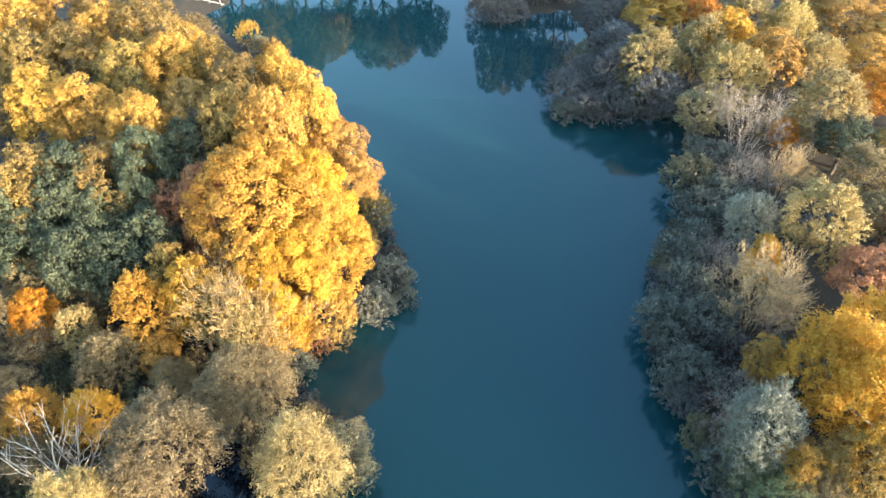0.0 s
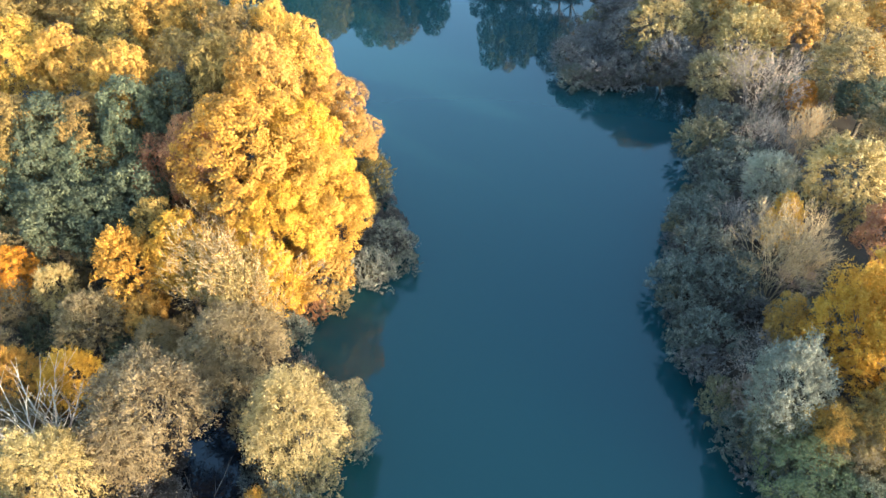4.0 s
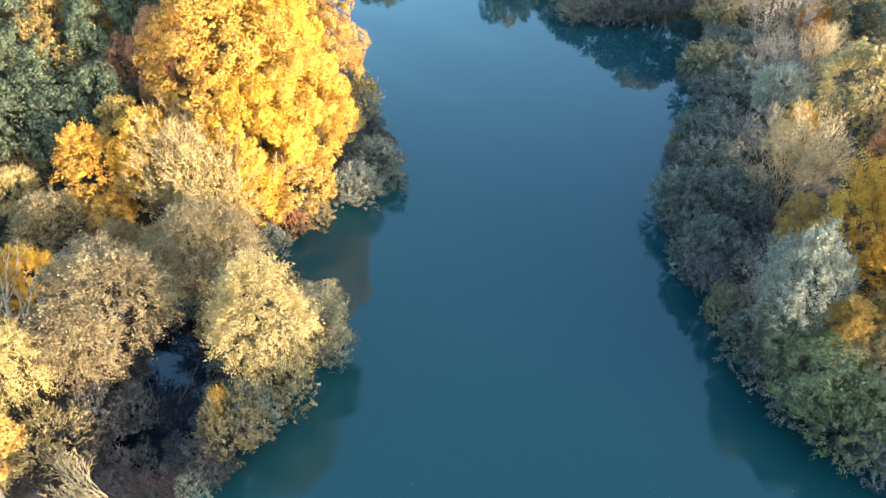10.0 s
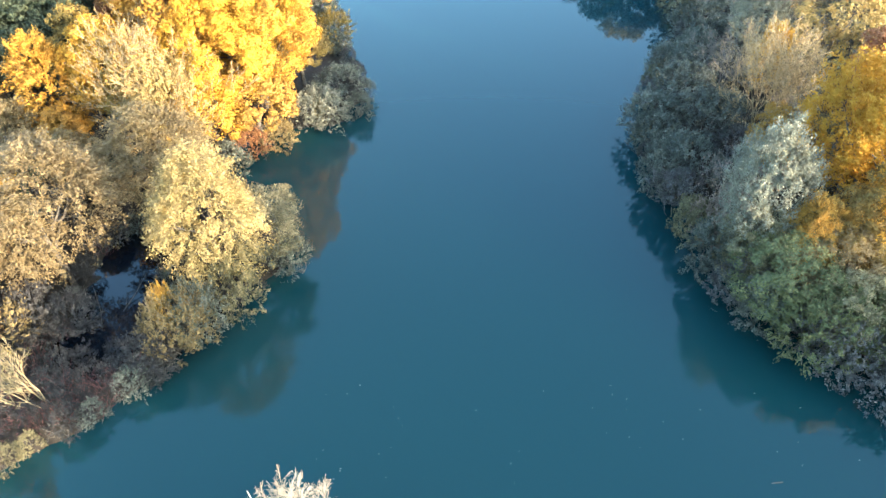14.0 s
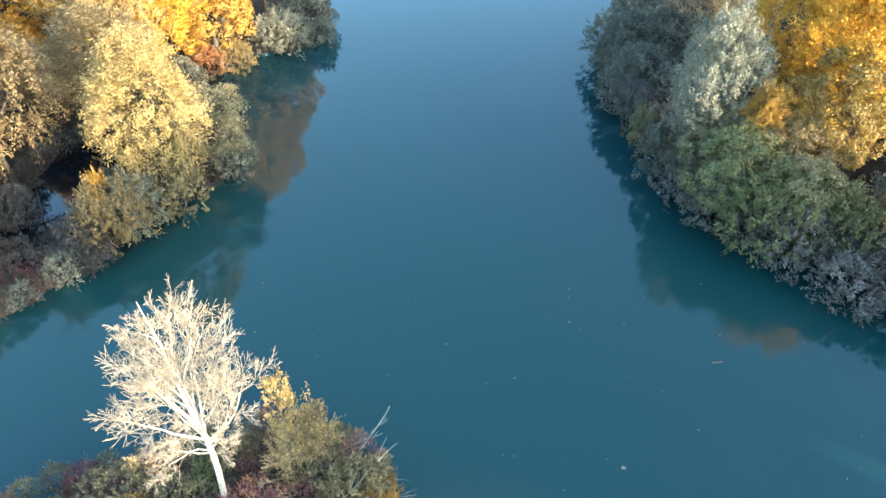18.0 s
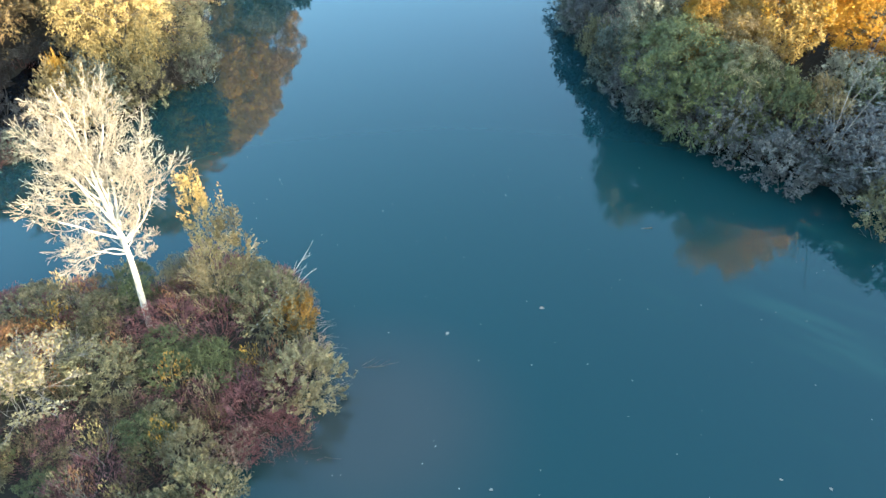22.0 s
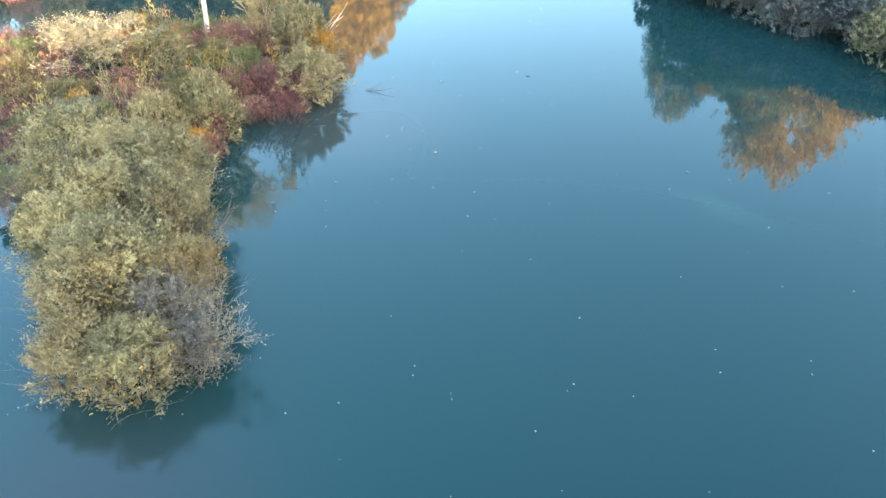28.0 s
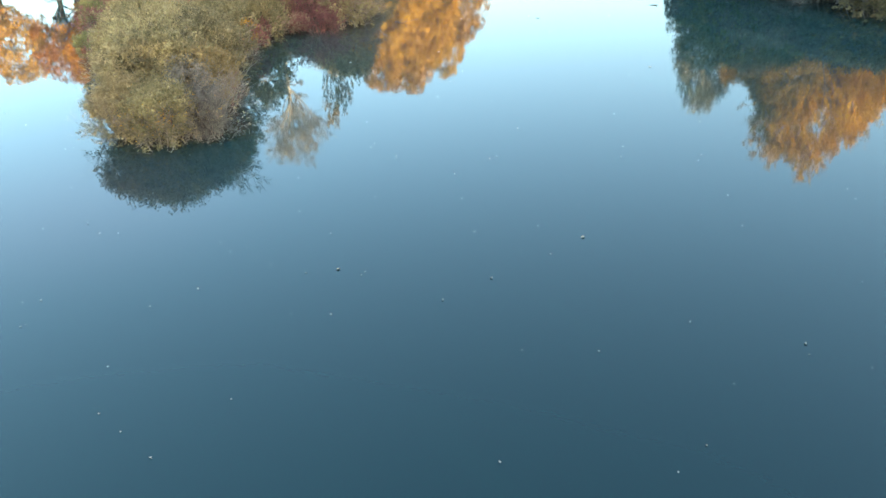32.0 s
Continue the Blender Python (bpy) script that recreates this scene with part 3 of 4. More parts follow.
UNDERSTORY_LEFT = [(-37.0, 46.7, 9, 2.4, "brown"), (-35.3, 43.1, 9, 2.2, "orange"), (-32.4, 46.6, 8, 2.3, "brown"), (-25.1, 43.2, 11, 2.7, "amber"), (-21.2, 43.8, 12, 2.7, "yellow"), (-19.0, 42.9, 10, 2.4, "olive"), (-31.2, 41.7, 8.5, 1.6, "pale"), (-34.7, 41.0, 7, 2.2, "brown"), (-27.9, 38.9, 8, 2.4, "brown"), (-24.0, 40.0, 7, 1.7, "gold"), (-22.3, 37.7, 6.5, 1.7, "brown"), (-38.7, 41.9, 9, 2.4, "brown")]
BANK_LEFT = [(-13.8, 43.0, 8, 2.7, "yellow"), (-11.0, 45.3, 8, 3.1, "gold"), (-9.0, 54.2, 7, 2.7, "olive"), (-15.7, 36.0, 9.3, 3.7, "brown"), (-15.8, 40.6, 10.6, 2.9, "pale"), (-20.3, 29.2, 11, 4.0, "brown"), (-27.6, 33.6, 7.5, 2.2, "amber"), (-31.6, 33.2, 8, 2.4, "amber"), (-24.8, 24.8, 10.5, 2.7, "pale"), (-10.2, 28.7, 11, 3.1, "pale")]
BANK_LEFT_NEAR = [(-25.2, 21.4, 8.5, 2.2, "brown"), (-24.3, 20.5, 7, 1.8, "brown"), (-30.8, 30.4, 6, 2.2, "brown"), (-23.5, 19.0, 12, 3.0, "gold"), (-35.6, 35.1, 8, 2.7, "brown")]
SHRUBS_LEFT = [(-9.2, 65.1, 3, 1.8, "mist"), (-7.2, 61.8, 2.6, 1.7, "mist"), (-5.4, 53.3, 3.4, 2.3, "mist"), (-6.7, 48.6, 3.6, 2.2, "silver"), (-3.8, 50.6, 2.4, 1.4, "mist"), (-9.7, 45.5, 2.4, 1.5, "brown"), (-11.9, 44.1, 2.6, 1.5, "russet"), (-12.8, 41.5, 3, 1.5, "mist")]
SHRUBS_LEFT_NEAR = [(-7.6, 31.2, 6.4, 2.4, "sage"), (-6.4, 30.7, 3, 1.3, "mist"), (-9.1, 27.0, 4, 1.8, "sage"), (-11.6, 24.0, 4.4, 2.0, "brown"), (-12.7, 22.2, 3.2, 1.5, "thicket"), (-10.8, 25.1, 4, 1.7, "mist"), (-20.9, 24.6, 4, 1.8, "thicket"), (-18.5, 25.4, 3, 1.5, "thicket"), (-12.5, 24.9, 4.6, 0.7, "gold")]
SHRUBS_RIGHT_FAR = [(6.2, 116.9, 4, 2.4, "grey"), (9.4, 115.7, 4, 2.6, "grey"), (12.3, 116.9, 4, 2.4, "grey"), (17.3, 90.4, 4.5, 3.1, "grey"), (16.5, 86.0, 3, 2.3, "mist"), (19.7, 85.5, 4, 2.7, "grey"), (20.6, 94.3, 5, 3.1, "grey"), (22.9, 85.2, 5, 2.7, "grey"), (24.8, 99.4, 7, 3.3, "grey"), (25.5, 109.4, 8, 3.5, "grey")]
FAR_RIGHT = [(27.3, 89.1, 11.05, 3.9, "pale"), (27.9, 84.2, 7.65, 3.4, "grey"), (24.0, 90.0, 8.5, 3.0, "grey"), (34.5, 92.1, 11.9, 3.6, "pale"), (39.1, 94.1, 11.9, 3.8, "yellow"), (36.8, 83.4, 11.5, 3.7, "pale"), (42.7, 86.5, 12.5, 4.1, "gold"), (48.1, 95.6, 11.9, 3.6, "pale"), (47.8, 85.4, 11.9, 2.9, "pale"), (46.1, 75.3, 11.9, 4.1, "pale"), (32.9, 80.3, 7.5, 3.4, "cream"), (43.4, 98.5, 11.9, 3.7, "pale")]
FAR_RIGHT_BACK = [(60.0, 103.3, 9.6, 4.9, "gold"), (58.0, 90.8, 9.6, 3.8, "gold"), (54.8, 81.4, 9.6, 3.4, "orange"), (32.2, 106.6, 9.6, 4.3, "gold"), (37.9, 108.8, 9.6, 4.3, "orange"), (58.2, 111.8, 9.6, 4.9, "gold"), (68.1, 112.9, 9.6, 4.9, "gold"), (66.5, 97.6, 9.6, 4.8, "gold"), (59.0, 80.8, 9.6, 4.2, "gold"), (53.0, 69.3, 8.6, 3.9, "olive"), (46.6, 71.3, 8.8, 3.1, "green"), (46.8, 64.6, 8.8, 3.2, "brown")]
RIGHT_TREES = [(36.7, 54.1, 12, 3.7, "pale"), (31.1, 57.4, 8.5, 2.6, "silver"), (30.7, 51.2, 8, 1.7, "amber"), (38.3, 47.6, 10, 3.2, "russet"), (31.9, 30.9, 15.6, 4.4, "amber"), (36.2, 28.8, 8.6, 2.8, "amber"), (37.6, 33.6, 7, 2.4, "silver"), (41, 30, 6, 2.8, "olive"), (34.6, 33.6, 9.6, 2.3, "amber"), (36.9, 36.0, 8.5, 2.3, "gold"), (30.6, 35.6, 13.4, 4.0, "amber"), (26.6, 39.1, 8, 1.7, "gold"), (23.5, 31.1, 11.3, 2.8, "silver"), (40.9, 74.5, 7, 1.8, "orange"), (29.7, 28.0, 10.8, 2.7, "olive"), (35.2, 38.0, 14, 3.9, "amber"), (47.5, 56.1, 8, 4.0, "russet"), (44.8, 57.7, 7.5, 2.9, "brown")]
RIGHT_SHRUBS = [(28.7, 69.0, 5, 2.6, "sage"), (32.3, 72.3, 5, 3.1, "mist"), (28.1, 62.6, 5, 2.6, "mist"), (24.5, 55.5, 4.5, 2.3, "mist"), (31.8, 65.6, 5, 2.5, "mist"), (20.5, 47.0, 4.4, 2.0, "mist"), (23.6, 50.9, 5, 2.4, "mist"), (20.4, 44.2, 4, 1.9, "mist"), (24.0, 45.6, 5.4, 2.5, "mist"), (21.9, 40.2, 5, 2.2, "mist"), (19.8, 39.9, 4, 1.8, "mist"), (20.5, 37.5, 3.6, 1.7, "grey"), (26.3, 43.3, 3.6, 1.6, "grey"), (29.5, 42.2, 4, 1.6, "mist"), (31, 46.5, 4, 1.7, "pink"), (27, 48.4, 3.6, 1.6, "mist"), (33, 42, 5, 1.8, "brown"), (32.6, 49.4, 4.6, 1.8, "grey"), (27.3, 38.6, 3.6, 1.4, "pink"), (31.4, 39.4, 4.4, 1.6, "grey"), (36, 41.5, 5, 1.8, "mist")]
RIGHT_SHRUBS_NEAR = [(21.3, 30.6, 4, 1.6, "mist"), (20.8, 33.9, 3.4, 1.4, "sage"), (22.4, 28.0, 4, 1.5, "grey"), (24.2, 26.6, 6.5, 2.5, "moss"), (23.6, 29.6, 6, 2.1, "sage"), (23.5, 25.9, 3.6, 1.5, "mist"), (25.4, 24.5, 4, 1.6, "grey"), (26.6, 22.8, 4, 1.6, "grey"), (27.1, 24.5, 6, 1.9, "sage"), (27.1, 27.2, 7, 2.0, "brown"), (27.4, 28.6, 8.5, 1.9, "olive"), (26.0, 28.8, 8, 1.6, "gold"), (22.5, 33.2, 5, 1.7, "pink")]
RIGHT_SHRUBS_SOUTH = [(25.6, 23.8, 5, 1.9, "moss"), (29.0, 23.0, 5, 1.7, "moss"), (31.1, 23.0, 4.6, 1.4, "brown"), (31.6, 20.4, 3.6, 2.1, "grey"), (28.7, 19.9, 3, 1.4, "grey"), (32.6, 18.0, 3.2, 1.9, "grey"), (33.9, 25.3, 4.6, 1.9, "silver"), (35.4, 22.9, 4, 2.5, "grey"), (33.2, 15.5, 3, 1.6, "sage"), (34.6, 25.2, 4.4, 1.7, "moss"), (38.4, 25.4, 4.6, 1.9, "grey"), (36.2, 22, 4, 1.7, "sage")]
ISLAND_SHRUBS = [(4.3, 6.9, 3.8, 1.2, "sage"), (5.1, 7.2, 2.6, 0.7, "gold"), (6.0, 4.0, 2.8, 1.3, "cream"), (2.2, 4.7, 2.2, 0.7, "moss"), (0.6, 4.1, 2.1, 0.85, "moss"), (-1.4, 3.4, 3, 1.1, "sage"), (-2.8, 6.6, 2.4, 0.9, "sage"), (3.8, -1.5, 3.4, 1.1, "sage"), (2.3, -2.7, 3, 0.9, "cream"), (-1.5, -2.8, 2.6, 0.6, "gold"), (-0.2, -4.4, 3, 1.0, "mist"), (4.0, -2.6, 1.6, 0.4, "amber"), (2.6, 0.7, 2.4, 0.8, "cream"), (-5.4, 6.8, 2.6, 1.2, "sage"), (-5.4, 5.4, 2.4, 1.0, "russet")]
ISLAND_RED = [(0.2, 6.4, 2.5, 1.2, "red"), (1.9, 6.4, 2.5, 1.1, "red"), (-1.1, 6.0, 2.2, 0.9, "red"), (4.4, 2.9, 2, 1.3, "red"), (5.5, 2.0, 1.4, 0.9, "red"), (3.4, 3.5, 1.9, 1.0, "red"), (0.5, 2.7, 1.8, 0.6, "red"), (-0.1, -0.8, 2.2, 1.1, "red"), (-0.8, -1.6, 1.8, 0.8, "red"), (-4.7, 7.9, 1.8, 1.2, "red"), (-6.0, 5.4, 1.8, 1.1, "red"), (2.3, 2.8, 1.7, 0.9, "red")]
TIP_WILLOWS = [(0.3, -5.5, 3.34, 1.5, "sage"), (2.6, -5.9, 3.17, 1.3, "cream"), (5.3, -6.8, 3.6, 1.5, "sage"), (2.3, -8.4, 3.17, 1.3, "sage"), (4.4, -8.9, 3.3, 1.3, "cream"), (7.0, -9.0, 3.52, 1.3, "sage"), (4.6, -11.0, 3.34, 1.3, "cream"), (7.3, -12.0, 3.5, 1.5, "sage"), (8.5, -11.3, 2.7, 1.2, "brown"), (6.6, -13.0, 3.17, 1.2, "cream")]
TIP_FRONT = [(6.9, -12.1, 3.25, 1.8, "sage"), (7.5, -14.6, 2.35, 1.2, "cream"), (9.1, -14.4, 2.3, 1.4, "sage"), (10.1, -13.4, 1.9, 1.0, "grey"), (8.7, -12.4, 2.5, 1.2, "grey")]

for rows, kind, name, where, group, grown in (
        (FOREST_LEFT_FAR, TREES, "autumn_tree", "in the dense forest", "forest trees", 1.22),
        (FOREST_LEFT_MID, TREES, "autumn_tree", "in the dense forest", "forest trees", 1.22),
        (FOREST_LEFT_GREEN, TREES, "autumn_tree", "in the shaded forest", "forest trees", 1.25),
        (GOLD_OAKS, OAKS, "oak_tree", "with a broad domed crown beside the lake", "golden oaks", 1.05),
        (UNDERSTORY_LEFT, TREES, "young_tree", "under the taller forest trees", "understory trees", 1.2),
        (BANK_LEFT, TREES, "bank_tree", "on the lake bank", "bank trees", 1.1),
        (BANK_LEFT_NEAR, TREES, "bank_tree", "on the lake bank", "bank trees", 1.1),
        (SHRUBS_LEFT, SHRUBS, "shore_shrub", "overhanging the water's edge", "shore shrubs", 1.1),
        (SHRUBS_LEFT_NEAR, SHRUBS, "shore_shrub", "overhanging the water's edge", "shore shrubs", 1.15),
        (SHRUBS_RIGHT_FAR, SHRUBS, "shore_shrub", "on a small headland of the lake", "shore shrubs", 1.15),
        (FAR_RIGHT, TREES, "willow_tree", "in the woodland by the bay", "bay trees", 1.1),
        (FAR_RIGHT_BACK, TREES, "autumn_tree", "in the woodland behind the bay", "bay trees", 1.25),
        (RIGHT_TREES, TREES, "bank_tree", "rising over the shaded shore shrubs", "bank trees", 1.08),
        (RIGHT_SHRUBS, SHRUBS, "shore_shrub", "in a row along the shore", "shore shrubs", 1.2),
        (RIGHT_SHRUBS_NEAR, SHRUBS, "shore_shrub", "leaning over the lake shore", "shore shrubs", 1.35),
        (RIGHT_SHRUBS_SOUTH, SHRUBS, "shore_shrub", "leaning over the lake shore", "shore shrubs", 1.5),
        (ISLAND_SHRUBS, SHRUBS, "island_shrub", "on the low island", "island shrubs", 1.35),
        (ISLAND_RED, DOGWOODS, "dogwood_shrub", "among the island shrubs", "dogwood shrubs", 1.35),
        (TIP_WILLOWS, WILLOWS, "willow_shrub", "in the shallows at the island's tip", "tip willows", 1.2),
        (TIP_FRONT, WILLOWS, "willow_shrub", "drooping into the water by the island", "tip willows", 1.02)):
    what = name.split("_")[1]
    for i, (x, y, top, r, colour) in enumerate(rows):
        near = UPRIGHT if colour in ("silver", "amber", "mist", "sage") else WEEPING
        pool = (near if y < 38 else FINE) if kind is SHRUBS and top > 5.4 else kind
        if pool is TREES and colour in ("pale", "cream", "mist", "silver", "brown", "grey", "pink", "amber"):
            pool = near if y < 38 else FINE
        if kind is SHRUBS and top > 5.4 and colour in ("moss", "sage", "olive", "brown"):
            pool = BROAD
        if pool is TREES and x > 20 and y < 45:
            pool = BROAD
        if pool is TREES and top > 15.5:
            pool = TALL
        plant(name, pool[i % len(pool)], x, y, top, r * grown, colour, f"{LOOKS[colour]} {name.replace('_', ' ')} {where}", what, group)

# unseen wood added on the eastern shore, heights set so its shadow covers the lake
for i in range(50):
    x, y, c = 54 + 5 * (i % 3) + 1.5 * math.sin(i * 1.9), -95 + i * 3.0, ("olive", "gold", "amber")[i % 3]
    plant("autumn_tree", SHADE_TREES[i % 3], x, y, (16.0 if y < -24 else 19.6 if y < -6 else 14.2 if y < 6 else 9.4) + 0.5 * math.sin(i * 2.1), 5.4, c, f"tall {LOOKS[c]} tree in the unseen wood added for shade", "tree", "eastern wood")
    # bushes also out of view, added to block light below the crowns
    plant("understory_bush", LIGHT_SHRUBS[i % 4], x - 2.5, y + 1.5, 6.5, 3.2, "olive", "olive and yellow bush, added unseen under the shade trees", "bush", "understory bushes")
for i in range(15):
    x, c = -46 + i * 3.1, ("olive", "green", "green", "olive")[i % 4]
    plant("autumn_tree", TREES[i % 6], x, 141 + 2 * (i % 2), 20 + 2.5 * math.sin(i * 1.3), 4.6, c, f"tall {LOOKS[c]} autumn tree on the far lake shore", "tree", "far wood")
for i in range(6):
    c = ("green", "olive", "green", "green")[i % 4]
    plant("autumn_tree", TREES[i % 6], 9 + i * 2.7, 126 + 2 * (i % 2), 18.5 + 1.5 * math.sin(i * 1.7), 3.6, c, f"tall {LOOKS[c]} autumn tree on the far lake shore", "tree", "far wood")
for i in range(16):
    plant("shore_shrub", SHRUBS[i % 5], -44 + i * 3, 139.5, 5, 3.0, "mist", "dull grey-green shrub on the far lake shore", "shrub", "shore shrubs")
for i in range(7):
    plant("shore_shrub", SHRUBS[i % 5], 8 + i * 2.3, 122.5 + (i % 2), 4.5, 2.2, "grey", "grey-brown, half bare shrub on the far lake shore", "shrub", "shore shrubs")
# the left shore further south, seen as a mirror image
for x, y, top, r, c in ((-34, 21, 12, 3.6, "orange"), (-38.5, 22, 13, 3.8, "orange"), (-43, 19, 12.5, 3.8, "amber"), (-47, 15, 11, 3.6, "orange"), (-51, 12, 11, 3.6, "olive"), (-40, 15, 7, 3.0, "amber"), (-56, 10, 12, 4.0, "green"), (-30, 19, 8, 2.6, "gold")):
    plant("bank_tree", TREES[int(-x) % 6], x, y, top, r * 1.15, c, f"{LOOKS[c]} bank tree on the sunlit lake bank", "tree", "bank trees")

# ---- bare trees ----
for proto, x, y, top, r, colour, label in (
        (proto_bare(83, stems=12, r=0.035, leaves=4200, leaf=0.15), -17.2, 42.6, 12.0, 3.9, "gold", "half-bare straw-coloured tree with upright twigs on the bank"),
        (proto_bare(155, R=3.2, H=8.0, stems=13, levels=4, r=0.028, leaves=2600, leaf=0.13, twig=TAN_TWIG), 28.5, 45.6, 9.9, 3.5, "brown", "leafless tan tree with a round twiggy crown on the bank"),
        (GREY_BARES[0], 36.0, 74.0, 12, 4.0, "pink", "half-bare pinkish tree in the bay woodland"),
        (BARES[2], 38.0, 66.0, 8.5, 2.2, "orange", "bare bush with orange leaf tips in the woodland"),
        (GREY_BARES[1], 27.5, 53.0, 6.5, 2.6, "pink", "leafless pinkish-grey bush behind the shore shrubs"),
        (GREY_BARES[0], 34.0, 67.0, 8.0, 3.0, "grey", "leafless grey bush behind the shore shrubs"),
        (GREY_BARES[1], 24.0, 36.0, 6.5, 2.6, "pink", "leafless pinkish-grey bush behind the shore shrubs"),
        (GREY_BARES[0], 9.9, -13.2, 2.3, 1.5, "cream", "leafless grey willow drooping into the water"),
        (GREY_BARES[1], 8.9, -14.5, 1.9, 1.4, "amber", "leafless grey willow drooping into the water"),
        (proto_bare(95, R=1.5, H=5.8, stems=6, levels=3, kids=4, r=0.018, leaves=4200, leaf=0.13, twig=TWIG), -3.9, 2.0, 4.2, 1.6, "cream", "pale straw-coloured bare bush on the low island")):
    plant("bare_tree", proto, x, y, top, r, colour, label, "tree", "bare trees")

# ---- undergrowth between the larger plants ----
def fill_region(rng, x0, x1, y0, y1, step, inside, make, clear=0.75):
    for gx in np.arange(x0, x1, step):
        for gy in np.arange(y0, y1, step):
            x, y = gx + rng.uniform(-0.4, 0.4) * step, gy + rng.uniform(-0.4, 0.4) * step
            if inside(x, y) and ground_z(x, y) > 0.02 and all((x - a) ** 2 + (y - c) ** 2 > (clear * r + 0.25 * step) ** 2 for a, c, r in PLANTED):
                make(rng, x, y)


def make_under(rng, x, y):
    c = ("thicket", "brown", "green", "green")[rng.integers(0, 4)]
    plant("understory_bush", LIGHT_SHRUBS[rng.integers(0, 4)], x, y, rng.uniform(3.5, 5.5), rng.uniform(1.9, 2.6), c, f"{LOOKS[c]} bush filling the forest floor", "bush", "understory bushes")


def make_shore(rng, x, y):
    k = rng.integers(0, 7)
    if k == 6:
        plant("bare_bush", GREY_BARES[rng.integers(0, 2)], x, y, rng.uniform(3.5, 5.5), rng.uniform(1.5, 2.2), "pink", "leafless pinkish-grey bush in the shaded thicket", "bush", "bare trees")
        return
    c = ("mist", "mist", "grey", "sage", "grey", "mist")[k]
    plant("shore_shrub", SHRUBS[rng.integers(0, 5)], x, y, rng.uniform(2.2, 4.8), rng.uniform(1.3, 2.1), c, f"{LOOKS[c]} shore shrub in the shaded thicket", "shrub", "shore shrubs")


def make_island(rng, x, y):
    c = ("sage", "red", "red", "brown", "brown", "moss")[rng.integers(0, 6)]
    kind = DOGWOODS if c in ("red", "brown") else SHRUBS
    plant("island_shrub", kind[rng.integers(0, 3)], x, y, rng.uniform(1.5, 2.3), rng.uniform(0.75, 1.1), c, f"low {LOOKS[c]} island shrub in the thicket", "shrub", "island shrubs")


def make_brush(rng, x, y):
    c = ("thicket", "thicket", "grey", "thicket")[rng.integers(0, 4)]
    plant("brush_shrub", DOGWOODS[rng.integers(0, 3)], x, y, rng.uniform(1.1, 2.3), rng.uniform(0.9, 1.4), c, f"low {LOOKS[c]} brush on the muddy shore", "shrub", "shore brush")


def edge_shrubs(rng, outline, step, colours, low, high, size, label, group):
    """Low plants on the very edge, hanging over the water."""
    for (ax, ay), (bx, by) in zip(outline, outline[1:]):
        n = max(1, int(math.hypot(bx - ax, by - ay) / step))
        for i in range(n):
            f = (i + rng.uniform(0.1, 0.9)) / n
            x, y = ax + f * (bx - ax) + rng.uniform(-0.35, 0.35), ay + f * (by - ay) + rng.uniform(-0.35, 0.35)
            c = colours[rng.integers(0, len(colours))]
            kind = (LIGHT_SHRUBS, DOGWOODS)[rng.integers(0, 2)] if c in ("grey", "pink", "brown") else LIGHT_SHRUBS
            plant("edge_shrub", kind[rng.integers(0, 3)], x, y, rng.uniform(low, high), rng.uniform(0.8, 1.25) * size, c, f"{LOOKS[c]} edge shrub {label}", "shrub", group, base=-0.1)


rng = np.random.default_rng(9)
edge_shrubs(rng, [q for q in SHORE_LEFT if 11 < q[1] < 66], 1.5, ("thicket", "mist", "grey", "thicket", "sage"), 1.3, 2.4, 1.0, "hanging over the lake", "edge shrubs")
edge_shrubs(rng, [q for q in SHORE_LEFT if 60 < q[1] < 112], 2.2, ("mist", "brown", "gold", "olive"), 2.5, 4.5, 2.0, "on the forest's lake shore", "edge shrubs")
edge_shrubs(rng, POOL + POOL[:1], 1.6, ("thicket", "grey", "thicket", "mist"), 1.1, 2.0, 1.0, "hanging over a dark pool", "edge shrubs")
edge_shrubs(rng, [q for q in SHORE_RIGHT if 12 < q[1] < 92], 1.7, ("mist", "grey", "mist", "sage"), 1.4, 2.6, 1.1, "hanging over the lake", "edge shrubs")
edge_shrubs(rng, [q for q in ISLAND if q[1] > -4], 1.1, ("grey", "sage", "pink", "red", "cream"), 0.9, 1.5, 0.75, "on the island's rim", "edge shrubs")
rng = np.random.default_rng(5)
fill_region(rng, -56, -6, 20, 100, 4.6, lambda x, y: x < -8 and y > 24 - (x + 14) * 0.1 and y < 95, make_under)
fill_region(rng, -38, -13, 22, 46, 2.6, lambda x, y: depth_in(POOL, np.array([x]), np.array([y]))[0] < -0.8, make_under, 0.6)
fill_region(rng, 17, 50, 8, 118, 3.2, lambda x, y: x < 50, make_shore)
fill_region(rng, -12, 10, -15, 12, 1.0, lambda x, y: True, make_island, 0.5)
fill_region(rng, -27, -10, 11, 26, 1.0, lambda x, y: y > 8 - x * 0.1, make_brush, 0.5)

